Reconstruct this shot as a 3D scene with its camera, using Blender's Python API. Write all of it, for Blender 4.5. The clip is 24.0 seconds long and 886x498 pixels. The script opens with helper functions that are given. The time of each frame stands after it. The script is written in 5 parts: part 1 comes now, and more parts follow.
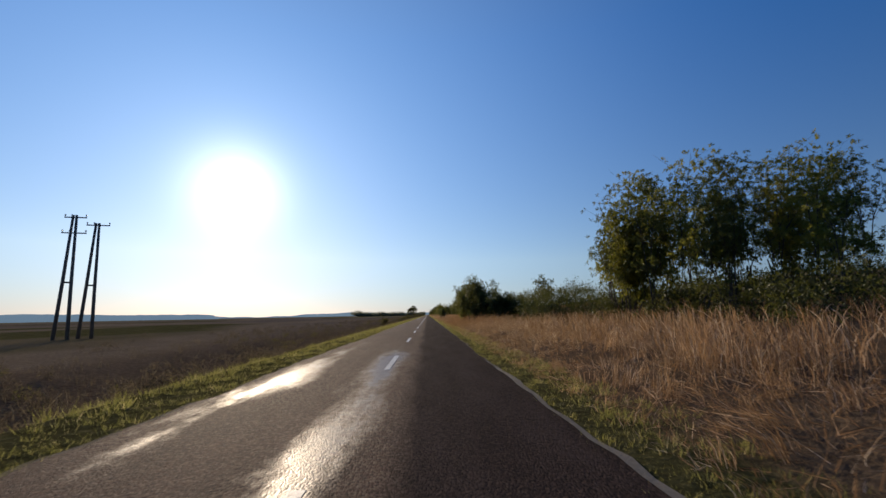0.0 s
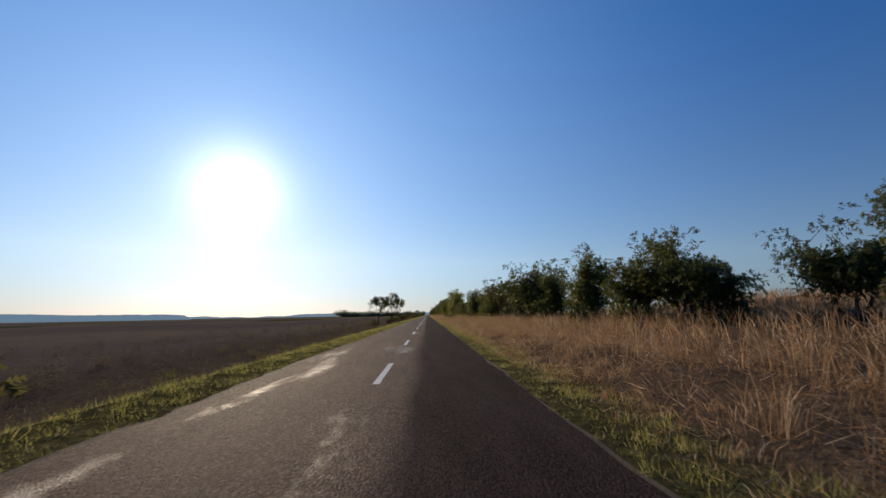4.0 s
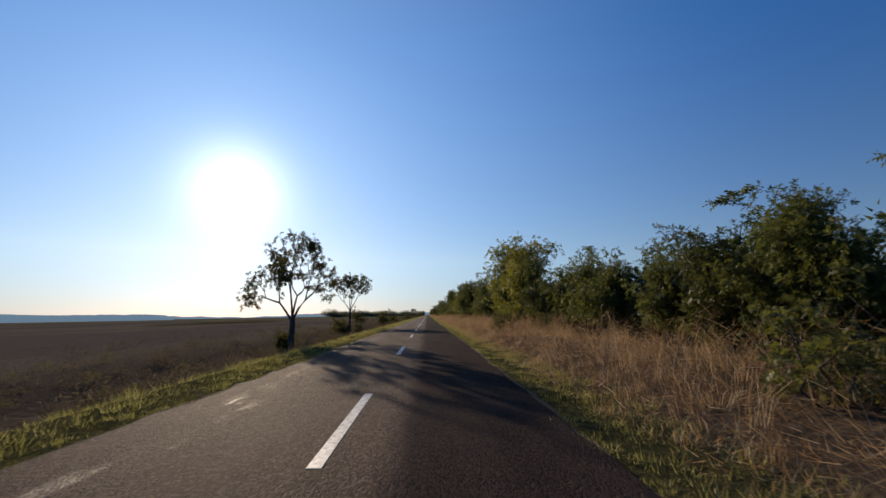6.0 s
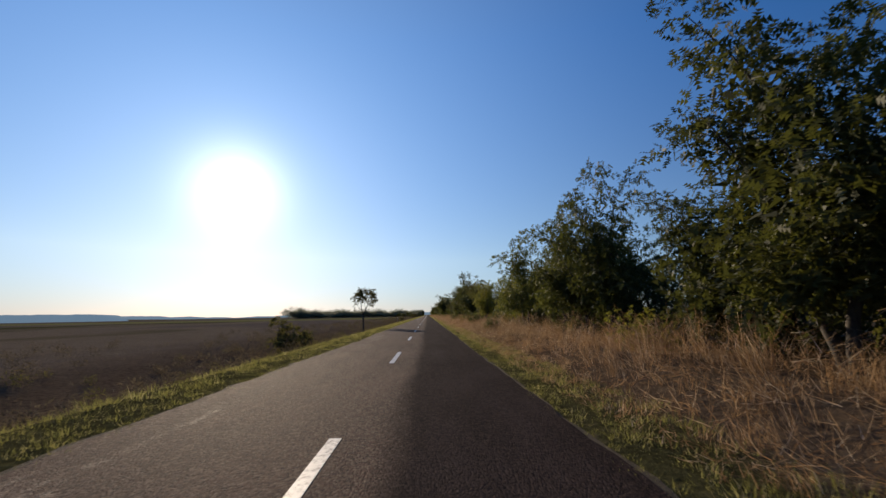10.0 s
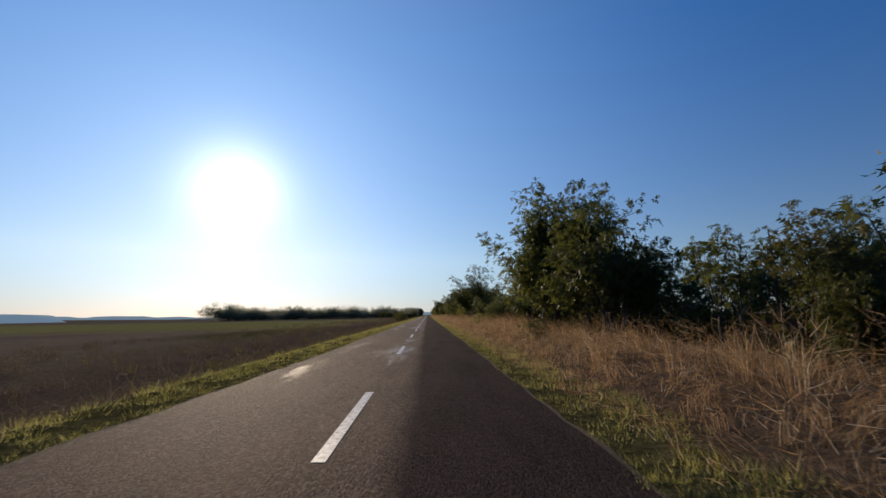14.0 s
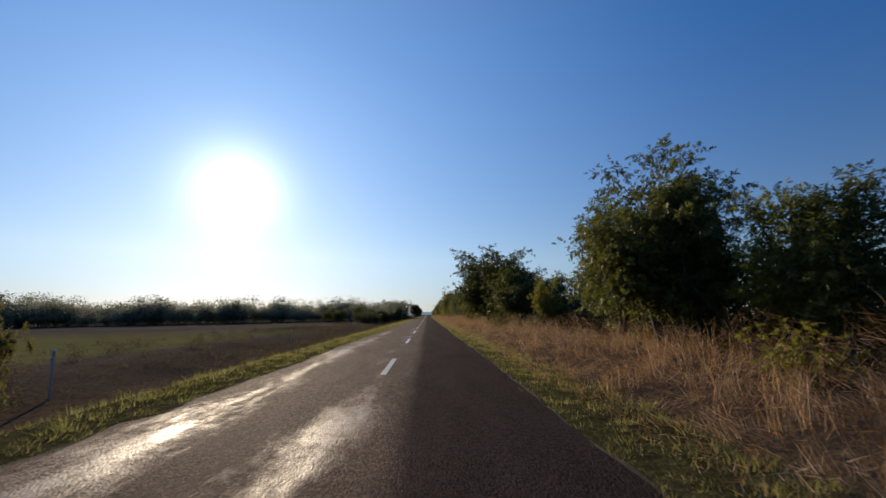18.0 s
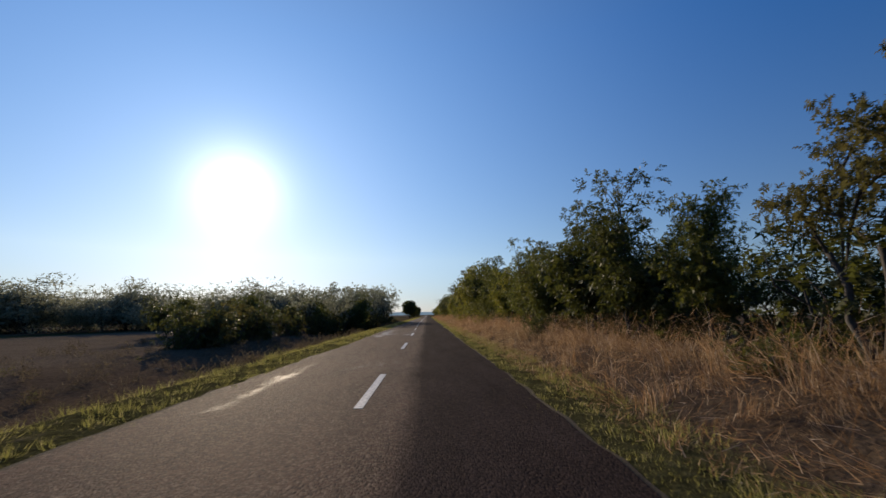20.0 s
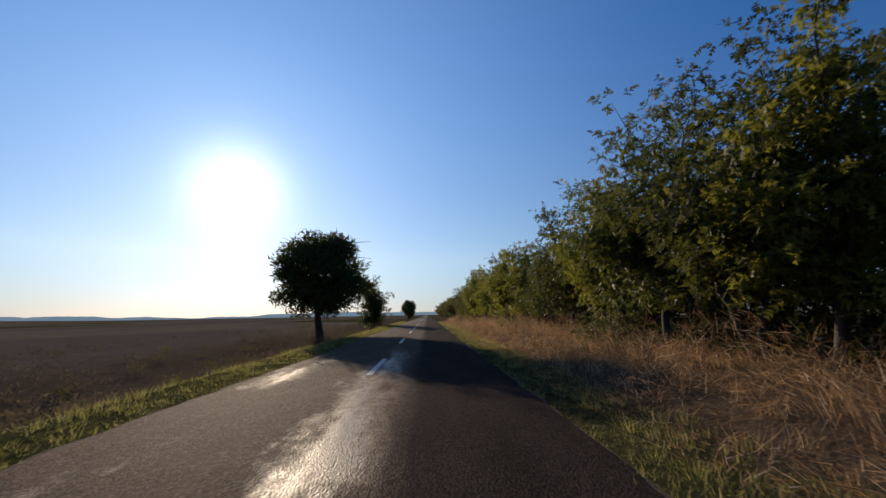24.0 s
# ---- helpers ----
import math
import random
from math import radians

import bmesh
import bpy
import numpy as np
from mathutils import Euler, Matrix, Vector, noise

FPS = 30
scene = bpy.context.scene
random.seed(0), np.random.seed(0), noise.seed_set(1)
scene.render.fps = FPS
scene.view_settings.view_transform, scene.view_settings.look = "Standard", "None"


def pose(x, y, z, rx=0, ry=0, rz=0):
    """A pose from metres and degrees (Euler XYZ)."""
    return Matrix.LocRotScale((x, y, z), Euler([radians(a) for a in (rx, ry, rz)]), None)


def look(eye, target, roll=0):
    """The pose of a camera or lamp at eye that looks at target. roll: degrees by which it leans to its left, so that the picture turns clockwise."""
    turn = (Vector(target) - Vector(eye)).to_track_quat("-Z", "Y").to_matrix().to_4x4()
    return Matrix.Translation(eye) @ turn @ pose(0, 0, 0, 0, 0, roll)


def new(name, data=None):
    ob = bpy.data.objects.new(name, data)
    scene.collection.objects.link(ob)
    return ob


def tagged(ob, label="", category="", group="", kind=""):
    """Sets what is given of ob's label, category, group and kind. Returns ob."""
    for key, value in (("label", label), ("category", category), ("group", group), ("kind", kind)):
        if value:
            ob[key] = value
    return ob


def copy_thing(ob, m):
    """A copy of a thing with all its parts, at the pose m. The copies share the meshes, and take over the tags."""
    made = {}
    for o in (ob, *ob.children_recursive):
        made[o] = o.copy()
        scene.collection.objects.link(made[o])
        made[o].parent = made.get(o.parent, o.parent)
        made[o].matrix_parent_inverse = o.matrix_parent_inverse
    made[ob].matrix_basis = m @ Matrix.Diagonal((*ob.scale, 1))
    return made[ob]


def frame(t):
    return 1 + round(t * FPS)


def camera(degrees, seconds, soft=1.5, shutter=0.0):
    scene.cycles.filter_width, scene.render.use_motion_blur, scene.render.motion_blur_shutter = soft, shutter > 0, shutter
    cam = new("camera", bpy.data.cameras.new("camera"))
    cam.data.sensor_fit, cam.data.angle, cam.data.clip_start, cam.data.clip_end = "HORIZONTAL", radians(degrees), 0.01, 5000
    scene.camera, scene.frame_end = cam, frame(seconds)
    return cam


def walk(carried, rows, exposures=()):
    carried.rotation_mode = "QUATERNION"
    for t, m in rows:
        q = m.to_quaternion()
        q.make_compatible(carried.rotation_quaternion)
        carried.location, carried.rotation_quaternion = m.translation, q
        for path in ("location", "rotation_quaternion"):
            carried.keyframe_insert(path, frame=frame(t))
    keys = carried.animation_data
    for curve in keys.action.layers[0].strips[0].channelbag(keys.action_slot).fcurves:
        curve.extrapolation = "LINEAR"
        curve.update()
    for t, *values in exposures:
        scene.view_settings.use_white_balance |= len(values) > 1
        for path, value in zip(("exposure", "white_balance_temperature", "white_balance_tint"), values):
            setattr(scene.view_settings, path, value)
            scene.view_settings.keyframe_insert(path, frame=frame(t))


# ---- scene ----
# the drive: a straight road along +y, the camera 1.2 m over it in the right-hand lane
cam = camera(90, 24.0, soft=1.5, shutter=0.02)
STATIONS = [
    (0, 0.0), (1, 36.11), (2, 71.56), (3, 106.62), (4, 142.32), (5, 179.09), (6, 216.7), (7, 254.65), (8, 292.98),
    (9, 331.45), (10, 369.45), (11, 406.81), (12, 443.73), (13, 480.51), (14, 517.15), (15, 553.68), (16, 589.96),
    (17, 625.96), (18, 662.16), (19, 698.8), (20, 735.49), (21, 771.83), (22, 807.85), (23, 844.48), (24, 882.62)]
walk(cam, [(t, pose(0, s, 1.2, 98.42, 0, -1.97)) for t, s in STATIONS], ((0, 0.0), (21.0, 0.0), (21.7, 0.18), (22.3, 0.18), (22.9, 0.0), (24, 0.0)))

# ---- light: a low autumn sun ahead and to the left, clear sky ----
SUN_ELEVATION, SUN_AZIMUTH = radians(14.6), radians(-23.75)      # azimuth from +y, towards +x
SUN_WAY = Vector((math.sin(SUN_AZIMUTH) * math.cos(SUN_ELEVATION), math.cos(SUN_AZIMUTH) * math.cos(SUN_ELEVATION), math.sin(SUN_ELEVATION)))

sun = bpy.data.lights.new("sun", "SUN")
sun.energy, sun.angle, sun.color = 4.8, radians(0.53), (1.0, 0.80, 0.57)
sun_lamp = new("sun", sun)
sun_lamp.matrix_world = look(SUN_WAY * 100, (0, 0, 0))

world = bpy.data.worlds.new("world")
scene.world = world
world.use_nodes = True
wn, wl = world.node_tree.nodes, world.node_tree.links
wn.clear()


sky = wn.new("ShaderNodeTexSky")
sky.sky_type, sky.sun_disc = "NISHITA", False
sky.sun_elevation, sky.sun_rotation = SUN_ELEVATION, SUN_AZIMUTH
sky.altitude, sky.air_density, sky.dust_density, sky.ozone_density = 100, 1.0, 0.15, 4.0
tint = wn.new("ShaderNodeMix")
tint.data_type, tint.blend_type = "RGBA", "MULTIPLY"
tint.inputs[0].default_value = 1.0
# clearer and deeper blue overhead than at the hazy horizon
way = wn.new("ShaderNodeTexCoord")
height = wn.new("ShaderNodeSeparateXYZ")
wl.new(way.outputs["Generated"], height.inputs[0])
shade = wn.new("ShaderNodeValToRGB")
stops = shade.color_ramp.elements
stops.new(0.12)
for el, (at, colour) in zip(stops, ((0.0, (0.58, 0.61, 0.84, 1)), (0.12, (1.08, 0.97, 1.00, 1)), (0.55, (0.38, 0.95, 1.48, 1)))):
    el.position, el.color = at, colour
wl.new(height.outputs["Z"], shade.inputs[0])
wl.new(shade.outputs[0], tint.inputs[7])
wl.new(sky.outputs[0], tint.inputs[6])
background = wn.new("ShaderNodeBackground")
background.inputs["Strength"].default_value = 0.086
wl.new(tint.outputs[2], background.inputs["Color"])
# the bright aureole round the sun
coords = wn.new("ShaderNodeTexCoord")
dot = wn.new("ShaderNodeVectorMath")
dot.operation = "DOT_PRODUCT"
dot.inputs[1].default_value = SUN_WAY
wl.new(coords.outputs["Generated"], dot.inputs[0])
clamp = wn.new("ShaderNodeMath")
clamp.operation = "MAXIMUM"
clamp.inputs[1].default_value = 0.0
wl.new(dot.outputs["Value"], clamp.inputs[0])
both = background
for exponent, strength, colour in ((3000, 8.0, (1.0, 0.95, 0.88, 1)), (300, 0.80, (1.0, 0.93, 0.86, 1)), (30, 0.10, (1.0, 0.88, 0.84, 1)), (4, 0.28, (0.66, 0.89, 1.04, 1))):
    power = wn.new("ShaderNodeMath")
    power.operation = "POWER"
    power.inputs[1].default_value = exponent
    wl.new(clamp.outputs[0], power.inputs[0])
    scale = wn.new("ShaderNodeMath")
    scale.operation = "MULTIPLY"
    scale.inputs[1].default_value = strength
    wl.new(power.outputs[0], scale.inputs[0])
    lobe = wn.new("ShaderNodeBackground")
    lobe.inputs["Color"].default_value = colour
    wl.new(scale.outputs[0], lobe.inputs["Strength"])
    add = wn.new("ShaderNodeAddShader")
    wl.new(both.outputs[0], add.inputs[0])
    wl.new(lobe.outputs[0], add.inputs[1])
    both = add
world_out = wn.new("ShaderNodeOutputWorld")
wl.new(both.outputs[0], world_out.inputs["Surface"])


# ---- materials ----
class Nodes:
    """A small builder of node materials."""

    def __init__(self, name):
        self.material = bpy.data.materials.new(name)
        self.material.use_nodes = True
        self.tree = self.material.node_tree
        self.tree.nodes.clear()
        self.out = self.tree.nodes.new("ShaderNodeOutputMaterial")

    def add(self, kind, values=(), **props):
        n = self.tree.nodes.new("ShaderNode" + kind)
        if "operation" in props:
            n.operation = props["operation"]
        if "use_clamp" in props:
            n.use_clamp = props["use_clamp"]
        if "data_type" in props:
            n.data_type, n.blend_type = props["data_type"], props["blend_type"]
        for k, v in dict(values).items():
            if isinstance(v, bpy.types.NodeSocket):
                self.tree.links.new(v, n.inputs[k])
            else:
                n.inputs[k].default_value = v
        return n

    def place(self, scale=(1, 1, 1)):
        c = self.add("TexCoord")
        return self.add("Mapping", {"Vector": c.outputs["Object"], "Scale": scale}).outputs[0]

    def noise(self, scale, detail=4, rough=0.55, vector=None, out="Fac"):
        values = {"Scale": scale, "Detail": detail, "Roughness": rough}
        if vector is not None:
            values["Vector"] = vector
        return self.add("TexNoise", values).outputs[out]

    def ramp(self, fac, *stops):
        n = self.add("ValToRGB", {"Fac": fac})
        e = n.color_ramp.elements
        while len(e) < len(stops):
            e.new(0.5)
        for el, (p, c) in zip(e, stops):
            el.position = p
            el.color = (*c, 1) if len(c) == 3 else c
        return n.outputs[0]

    def mix(self, fac, a, b, blend="MIX"):
        n = self.add("Mix", data_type="RGBA", blend_type=blend)
        for i, v in ((0, fac), (6, a), (7, b)):
            if isinstance(v, bpy.types.NodeSocket):
                self.tree.links.new(v, n.inputs[i])
            else:
                n.inputs[i].default_value = v if i == 0 or len(v) == 4 else (*v, 1)
        return n.outputs[2]

    def math(self, op, a, b=0.0, clamp=False):
        return self.add("Math", {0: a, 1: b}, operation=op, use_clamp=clamp).outputs[0]

    def span(self, value, lo, hi, to_lo=0.0, to_hi=1.0):
        return self.add("MapRange", {"Value": value, "From Min": lo, "From Max": hi, "To Min": to_lo, "To Max": to_hi}).outputs[0]

    def bump(self, height, strength, distance):
        return self.add("Bump", {"Height": height, "Strength": strength, "Distance": distance}).outputs[0]

    def surface(self, shader):
        self.tree.links.new(shader, self.out.inputs["Surface"])
        return self.material

    def principled(self, **values):
        return self.add("BsdfPrincipled", {k.replace("_", " "): v for k, v in values.items()}).outputs[0]


def leaf_material(name, low, high, glow, odd, gloss=0.2, thin_share=0.38):
    """Leaves: colour varies from leaf to leaf and from tree to tree; light shines through them."""
    n = Nodes(name)
    island = n.add("NewGeometry").outputs["Random Per Island"]
    tree = n.add("ObjectInfo").outputs["Random"]
    base = n.ramp(island, (0.0, low), (0.7, high), (1.0, odd))
    base = n.mix(n.span(tree, 0, 1, 0.0, 0.25), base, odd)
    body = n.principled(Base_Color=base, Roughness=0.58, Specular_IOR_Level=gloss)
    thin = n.add("BsdfTranslucent", {"Color": n.mix(0.5, base, glow)}).outputs[0]
    return n.surface(n.add("MixShader", {0: thin_share, 1: body, 2: thin}).outputs[0])


LEAF_GREEN = leaf_material("leaf_green", (0.036, 0.052, 0.015), (0.090, 0.108, 0.032), (0.20, 0.21, 0.030), (0.15, 0.125, 0.030), 0.25)
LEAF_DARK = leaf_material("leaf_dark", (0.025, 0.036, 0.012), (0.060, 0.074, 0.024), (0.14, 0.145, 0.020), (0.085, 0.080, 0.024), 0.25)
LEAF_YELLOW = leaf_material("leaf_yellow", (0.066, 0.078, 0.016), (0.150, 0.156, 0.032), (0.36, 0.35, 0.040), (0.25, 0.20, 0.030), 0.24, 0.44)
SCRUB = leaf_material("scrub_leaf", (0.034, 0.028, 0.020), (0.080, 0.068, 0.048), (0.16, 0.125, 0.075), (0.17, 0.135, 0.085), 0.0)
# haze and the sun's veil put into the leaf colour, paler and greyer
LEAF_HAZED = leaf_material("leaf_hazed", (0.12, 0.14, 0.09), (0.20, 0.215, 0.14), (0.36, 0.37, 0.26), (0.24, 0.23, 0.17), 0.05, 0.5)
LEAF_GREY = leaf_material("leaf_grey", (0.050, 0.052, 0.022), (0.095, 0.088, 0.034), (0.20, 0.18, 0.05), (0.15, 0.12, 0.05), 0.0)


def blade_material(name, stops, glow, thin_share=0.35, size=0.35, depth=0.5, other=(1.0, 1.0, 1.0), brownish=0.0):
    """Grass: colour varies from blade to blade and in patches; one stretch of it may be darker and browner."""
    n = Nodes(name)
    island = n.add("NewGeometry").outputs["Random Per Island"]
    patch = n.noise(size, 3, vector=n.place())
    base = n.ramp(island, *stops)
    base = n.mix(n.span(patch, 0.40, 0.66, 0, depth), base, stops[0][1])
    stretch = n.noise(0.07, 3, vector=n.place((1.0, 0.5, 1.0)))
    base = n.mix(n.span(stretch, 0.44, 0.58), base, n.mix(1.0, base, other, "MULTIPLY"))
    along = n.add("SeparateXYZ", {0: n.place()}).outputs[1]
    brown_reach = n.math("MULTIPLY", n.span(along, 28, 46), n.span(along, 112, 84))
    base = n.mix(n.math("MULTIPLY", brown_reach, brownish), base, n.mix(1.0, base, (0.55, 0.45, 0.38), "MULTIPLY"))
    body = n.principled(Base_Color=base, Roughness=0.7, Specular_IOR_Level=0.12)
    thin = n.add("BsdfTranslucent", {"Color": n.mix(0.5, base, glow)}).outputs[0]
    return n.surface(n.add("MixShader", {0: thin_share, 1: body, 2: thin}).outputs[0])


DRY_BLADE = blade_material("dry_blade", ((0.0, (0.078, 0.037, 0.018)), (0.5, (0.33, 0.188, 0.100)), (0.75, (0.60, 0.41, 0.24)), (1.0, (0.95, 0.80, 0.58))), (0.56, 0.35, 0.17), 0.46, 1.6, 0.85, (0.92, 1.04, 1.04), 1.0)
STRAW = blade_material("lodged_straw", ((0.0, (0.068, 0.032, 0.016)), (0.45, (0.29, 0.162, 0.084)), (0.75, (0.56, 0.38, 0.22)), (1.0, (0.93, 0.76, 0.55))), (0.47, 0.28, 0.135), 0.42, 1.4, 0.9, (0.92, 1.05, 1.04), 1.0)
GREEN_BLADE = blade_material("green_blade", ((0.0, (0.045, 0.060, 0.016)), (0.45, (0.185, 0.195, 0.058)), (0.75, (0.32, 0.29, 0.12)), (1.0, (0.62, 0.50, 0.30))), (0.46, 0.42, 0.11), 0.48, 1.3, 0.85)
WEED_BLADE = blade_material("weed_blade", ((0.0, (0.050, 0.040, 0.027)), (0.6, (0.115, 0.095, 0.062)), (0.95, (0.22, 0.18, 0.12))), (0.20, 0.155, 0.085), 0.35, 0.8, 0.7)


def bark_material():
    n = Nodes("bark")
    v = n.place((6, 6, 1.2))
    grain = n.noise(3.0, 5, 0.65, v)
    base = n.ramp(grain, (0.3, (0.022, 0.018, 0.014)), (0.7, (0.075, 0.062, 0.050)))
    return n.surface(n.principled(Base_Color=base, Roughness=0.9, Normal=n.bump(grain, 0.7, 0.02)))


BARK = bark_material()


def asphalt_material():
    """Worn asphalt of coarse stones: the near lane rough and dark, the far lane polished, bleeding in patches."""
    n = Nodes("asphalt")
    c = n.add("TexCoord").outputs["Object"]
    x = n.add("SeparateXYZ", {0: c}).outputs[0]
    cells = n.add("TexVoronoi", {"Vector": c, "Scale": 50.0})
    stone = n.add("SeparateColor", {0: cells.outputs["Color"]}).outputs[0]
    grit = n.noise(160.0, 3, 0.6, c)
    stretched = n.add("Mapping", {"Vector": c, "Scale": (1.0, 0.2, 1.0)}).outputs[0]
    patches = n.noise(1.0, 8, 0.72, stretched)
    blotches = n.noise(0.20, 3, 0.5, n.add("Mapping", {"Vector": c, "Scale": (1.0, 0.4, 1.0), "Location": (3.0, 0.0, 0.0)}).outputs[0])
    # how polished: far lane against near lane, the crown and the far wheel track most of all
    seam = n.math("ADD", x, n.math("MULTIPLY", n.math("SUBTRACT", patches, 0.5), 0.7))
    lane = n.span(seam, -0.12, -0.42, 0.0, 1.0)
    track = n.math("SUBTRACT", 1.0, n.math("MULTIPLY", n.math("ABSOLUTE", n.math("ADD", x, 2.72)), 1.15), True)
    crown = n.math("SUBTRACT", 1.0, n.math("MULTIPLY", n.math("ABSOLUTE", n.math("ADD", x, 0.95)), 1.2), True)
    worn = n.math("MULTIPLY", n.math("SUBTRACT", blotches, 0.5), 0.75)
    worn = n.math("ADD", worn, n.math("ADD", n.math("MULTIPLY", track, 0.155), n.math("MULTIPLY", crown, 0.12)))
    # stretches where the binder has bled more, or less, along the wheel track or the crown of the road
    along = n.add("SeparateXYZ", {0: c}).outputs[1]
    for where, first, last, much in (
            (crown, -12, 14, 0.30), (track, -12, 14, 0.18), (crown, 37, 50, 0.14), (track, 38, 52, 0.05), (crown, 107, 122, 0.12), (track, 113, 122, 0.06), (crown, 124, 146, 0.24), (track, 124, 146, 0.22), (crown, 199, 216, 0.14), (track, 199, 214, 0.14), (crown, 262, 288, 0.09), (track, 299, 309, 0.09),
            (crown, 298, 320, 0.10), (track, 331, 346, -0.10), (crown, 331, 346, -0.10), (crown, 446, 464, 0.10), (track, 486, 506, 0.19), (track, 517, 532, -0.10), (crown, 524, 540, 0.06),
            (track, 556, 576, 0.11), (crown, 554, 576, 0.11), (track, 593, 612, 0.12), (crown, 594, 614, 0.15), (track, 627, 650, 0.21), (crown, 627, 650, 0.30),
            (track, 664, 692, 0.15), (crown, 665, 680, 0.15), (crown, 681, 700, 0.20), (track, 757, 770, 0.10), (track, 810, 816, 0.16), (crown, 809, 815, 0.14), (crown, 846, 872, 0.12), (crown, 883, 908, 0.15)):
        part_way = n.math("MULTIPLY", n.span(along, first - 3, first + 2), n.span(along, last + 4, last - 3))
        worn = n.math("ADD", worn, n.math("MULTIPLY", n.math("MULTIPLY", part_way, where), much))
    bleed = n.span(n.math("ADD", n.math("ADD", patches, n.math("MULTIPLY", n.math("SUBTRACT", n.noise(5.0, 5, 0.7, c), 0.5), 0.22)), worn), 0.68, 0.87)
    bleed = n.math("MULTIPLY", bleed, n.math("ADD", n.math("MULTIPLY", lane, 0.88), 0.12))
    tone = n.noise(1.7, 5, 0.6, stretched)
    base = n.ramp(tone, (0.3, (0.027, 0.0178, 0.0152)), (0.7, (0.052, 0.036, 0.031)))
    base = n.mix(lane, base, n.ramp(tone, (0.3, (0.054, 0.027, 0.0175)), (0.7, (0.098, 0.050, 0.033))))
    base = n.mix(n.math("MULTIPLY", n.span(stone, 0.62, 0.9, 0.0, 0.55), n.math("ADD", n.math("MULTIPLY", lane, 0.75), 0.25)), base, (0.19, 0.135, 0.10))
    base = n.mix(n.span(stone, 0.42, 0.1, 0.0, 0.6), base, (0.012, 0.010, 0.009))
    base = n.mix(n.math("MULTIPLY", grit, 0.2), base, (0.05, 0.042, 0.036))
    rough = n.math("SUBTRACT", n.math("SUBTRACT", 0.92, n.math("MULTIPLY", lane, 0.08)), n.math("MULTIPLY", bleed, 0.38))
    gloss = n.math("ADD", n.math("ADD", 0.01, n.math("MULTIPLY", lane, 0.042)), n.math("MULTIPLY", bleed, 0.16))
    height = n.math("SUBTRACT", n.math("MULTIPLY", grit, 0.35), n.math("MULTIPLY", cells.outputs["Distance"], 1.3))
    strength = n.math("SUBTRACT", 1.0, n.math("MULTIPLY", bleed, 0.6))
    normal = n.add("Bump", {"Height": height, "Strength": strength, "Distance": 0.009}).outputs[0]
    return n.surface(n.principled(Base_Color=base, Roughness=rough, Specular_IOR_Level=gloss, Specular_Tint=(1.0, 0.76, 0.60, 1), Normal=normal))


ASPHALT = asphalt_material()


def paint_material():
    n = Nodes("road_paint")
    c = n.place()
    wear = n.noise(14.0, 5, 0.7, c)
    base = n.ramp(wear, (0.36, (0.10, 0.095, 0.09)), (0.50, (0.42, 0.40, 0.37)), (0.8, (0.58, 0.55, 0.51)))
    return n.surface(n.principled(Base_Color=base, Roughness=0.55, Normal=n.bump(n.noise(90, 3, 0.6, c), 0.5, 0.004)))


PAINT = paint_material()


def soil_material(name, stops, fine=9.0, broad=0.02):
    n = Nodes(name)
    c = n.place()
    a = n.noise(fine, 6, 0.65, c)
    b = n.noise(broad, 4, 0.55, n.place((1.0, 0.45, 1.0)))
    tone = n.math("ADD", n.math("MULTIPLY", a, 0.4), n.math("MULTIPLY", b, 0.6))
    base = n.ramp(tone, *stops)
    return n.surface(n.principled(Base_Color=base, Roughness=0.95, Specular_IOR_Level=0.15, Normal=n.bump(a, 0.8, 0.08)))


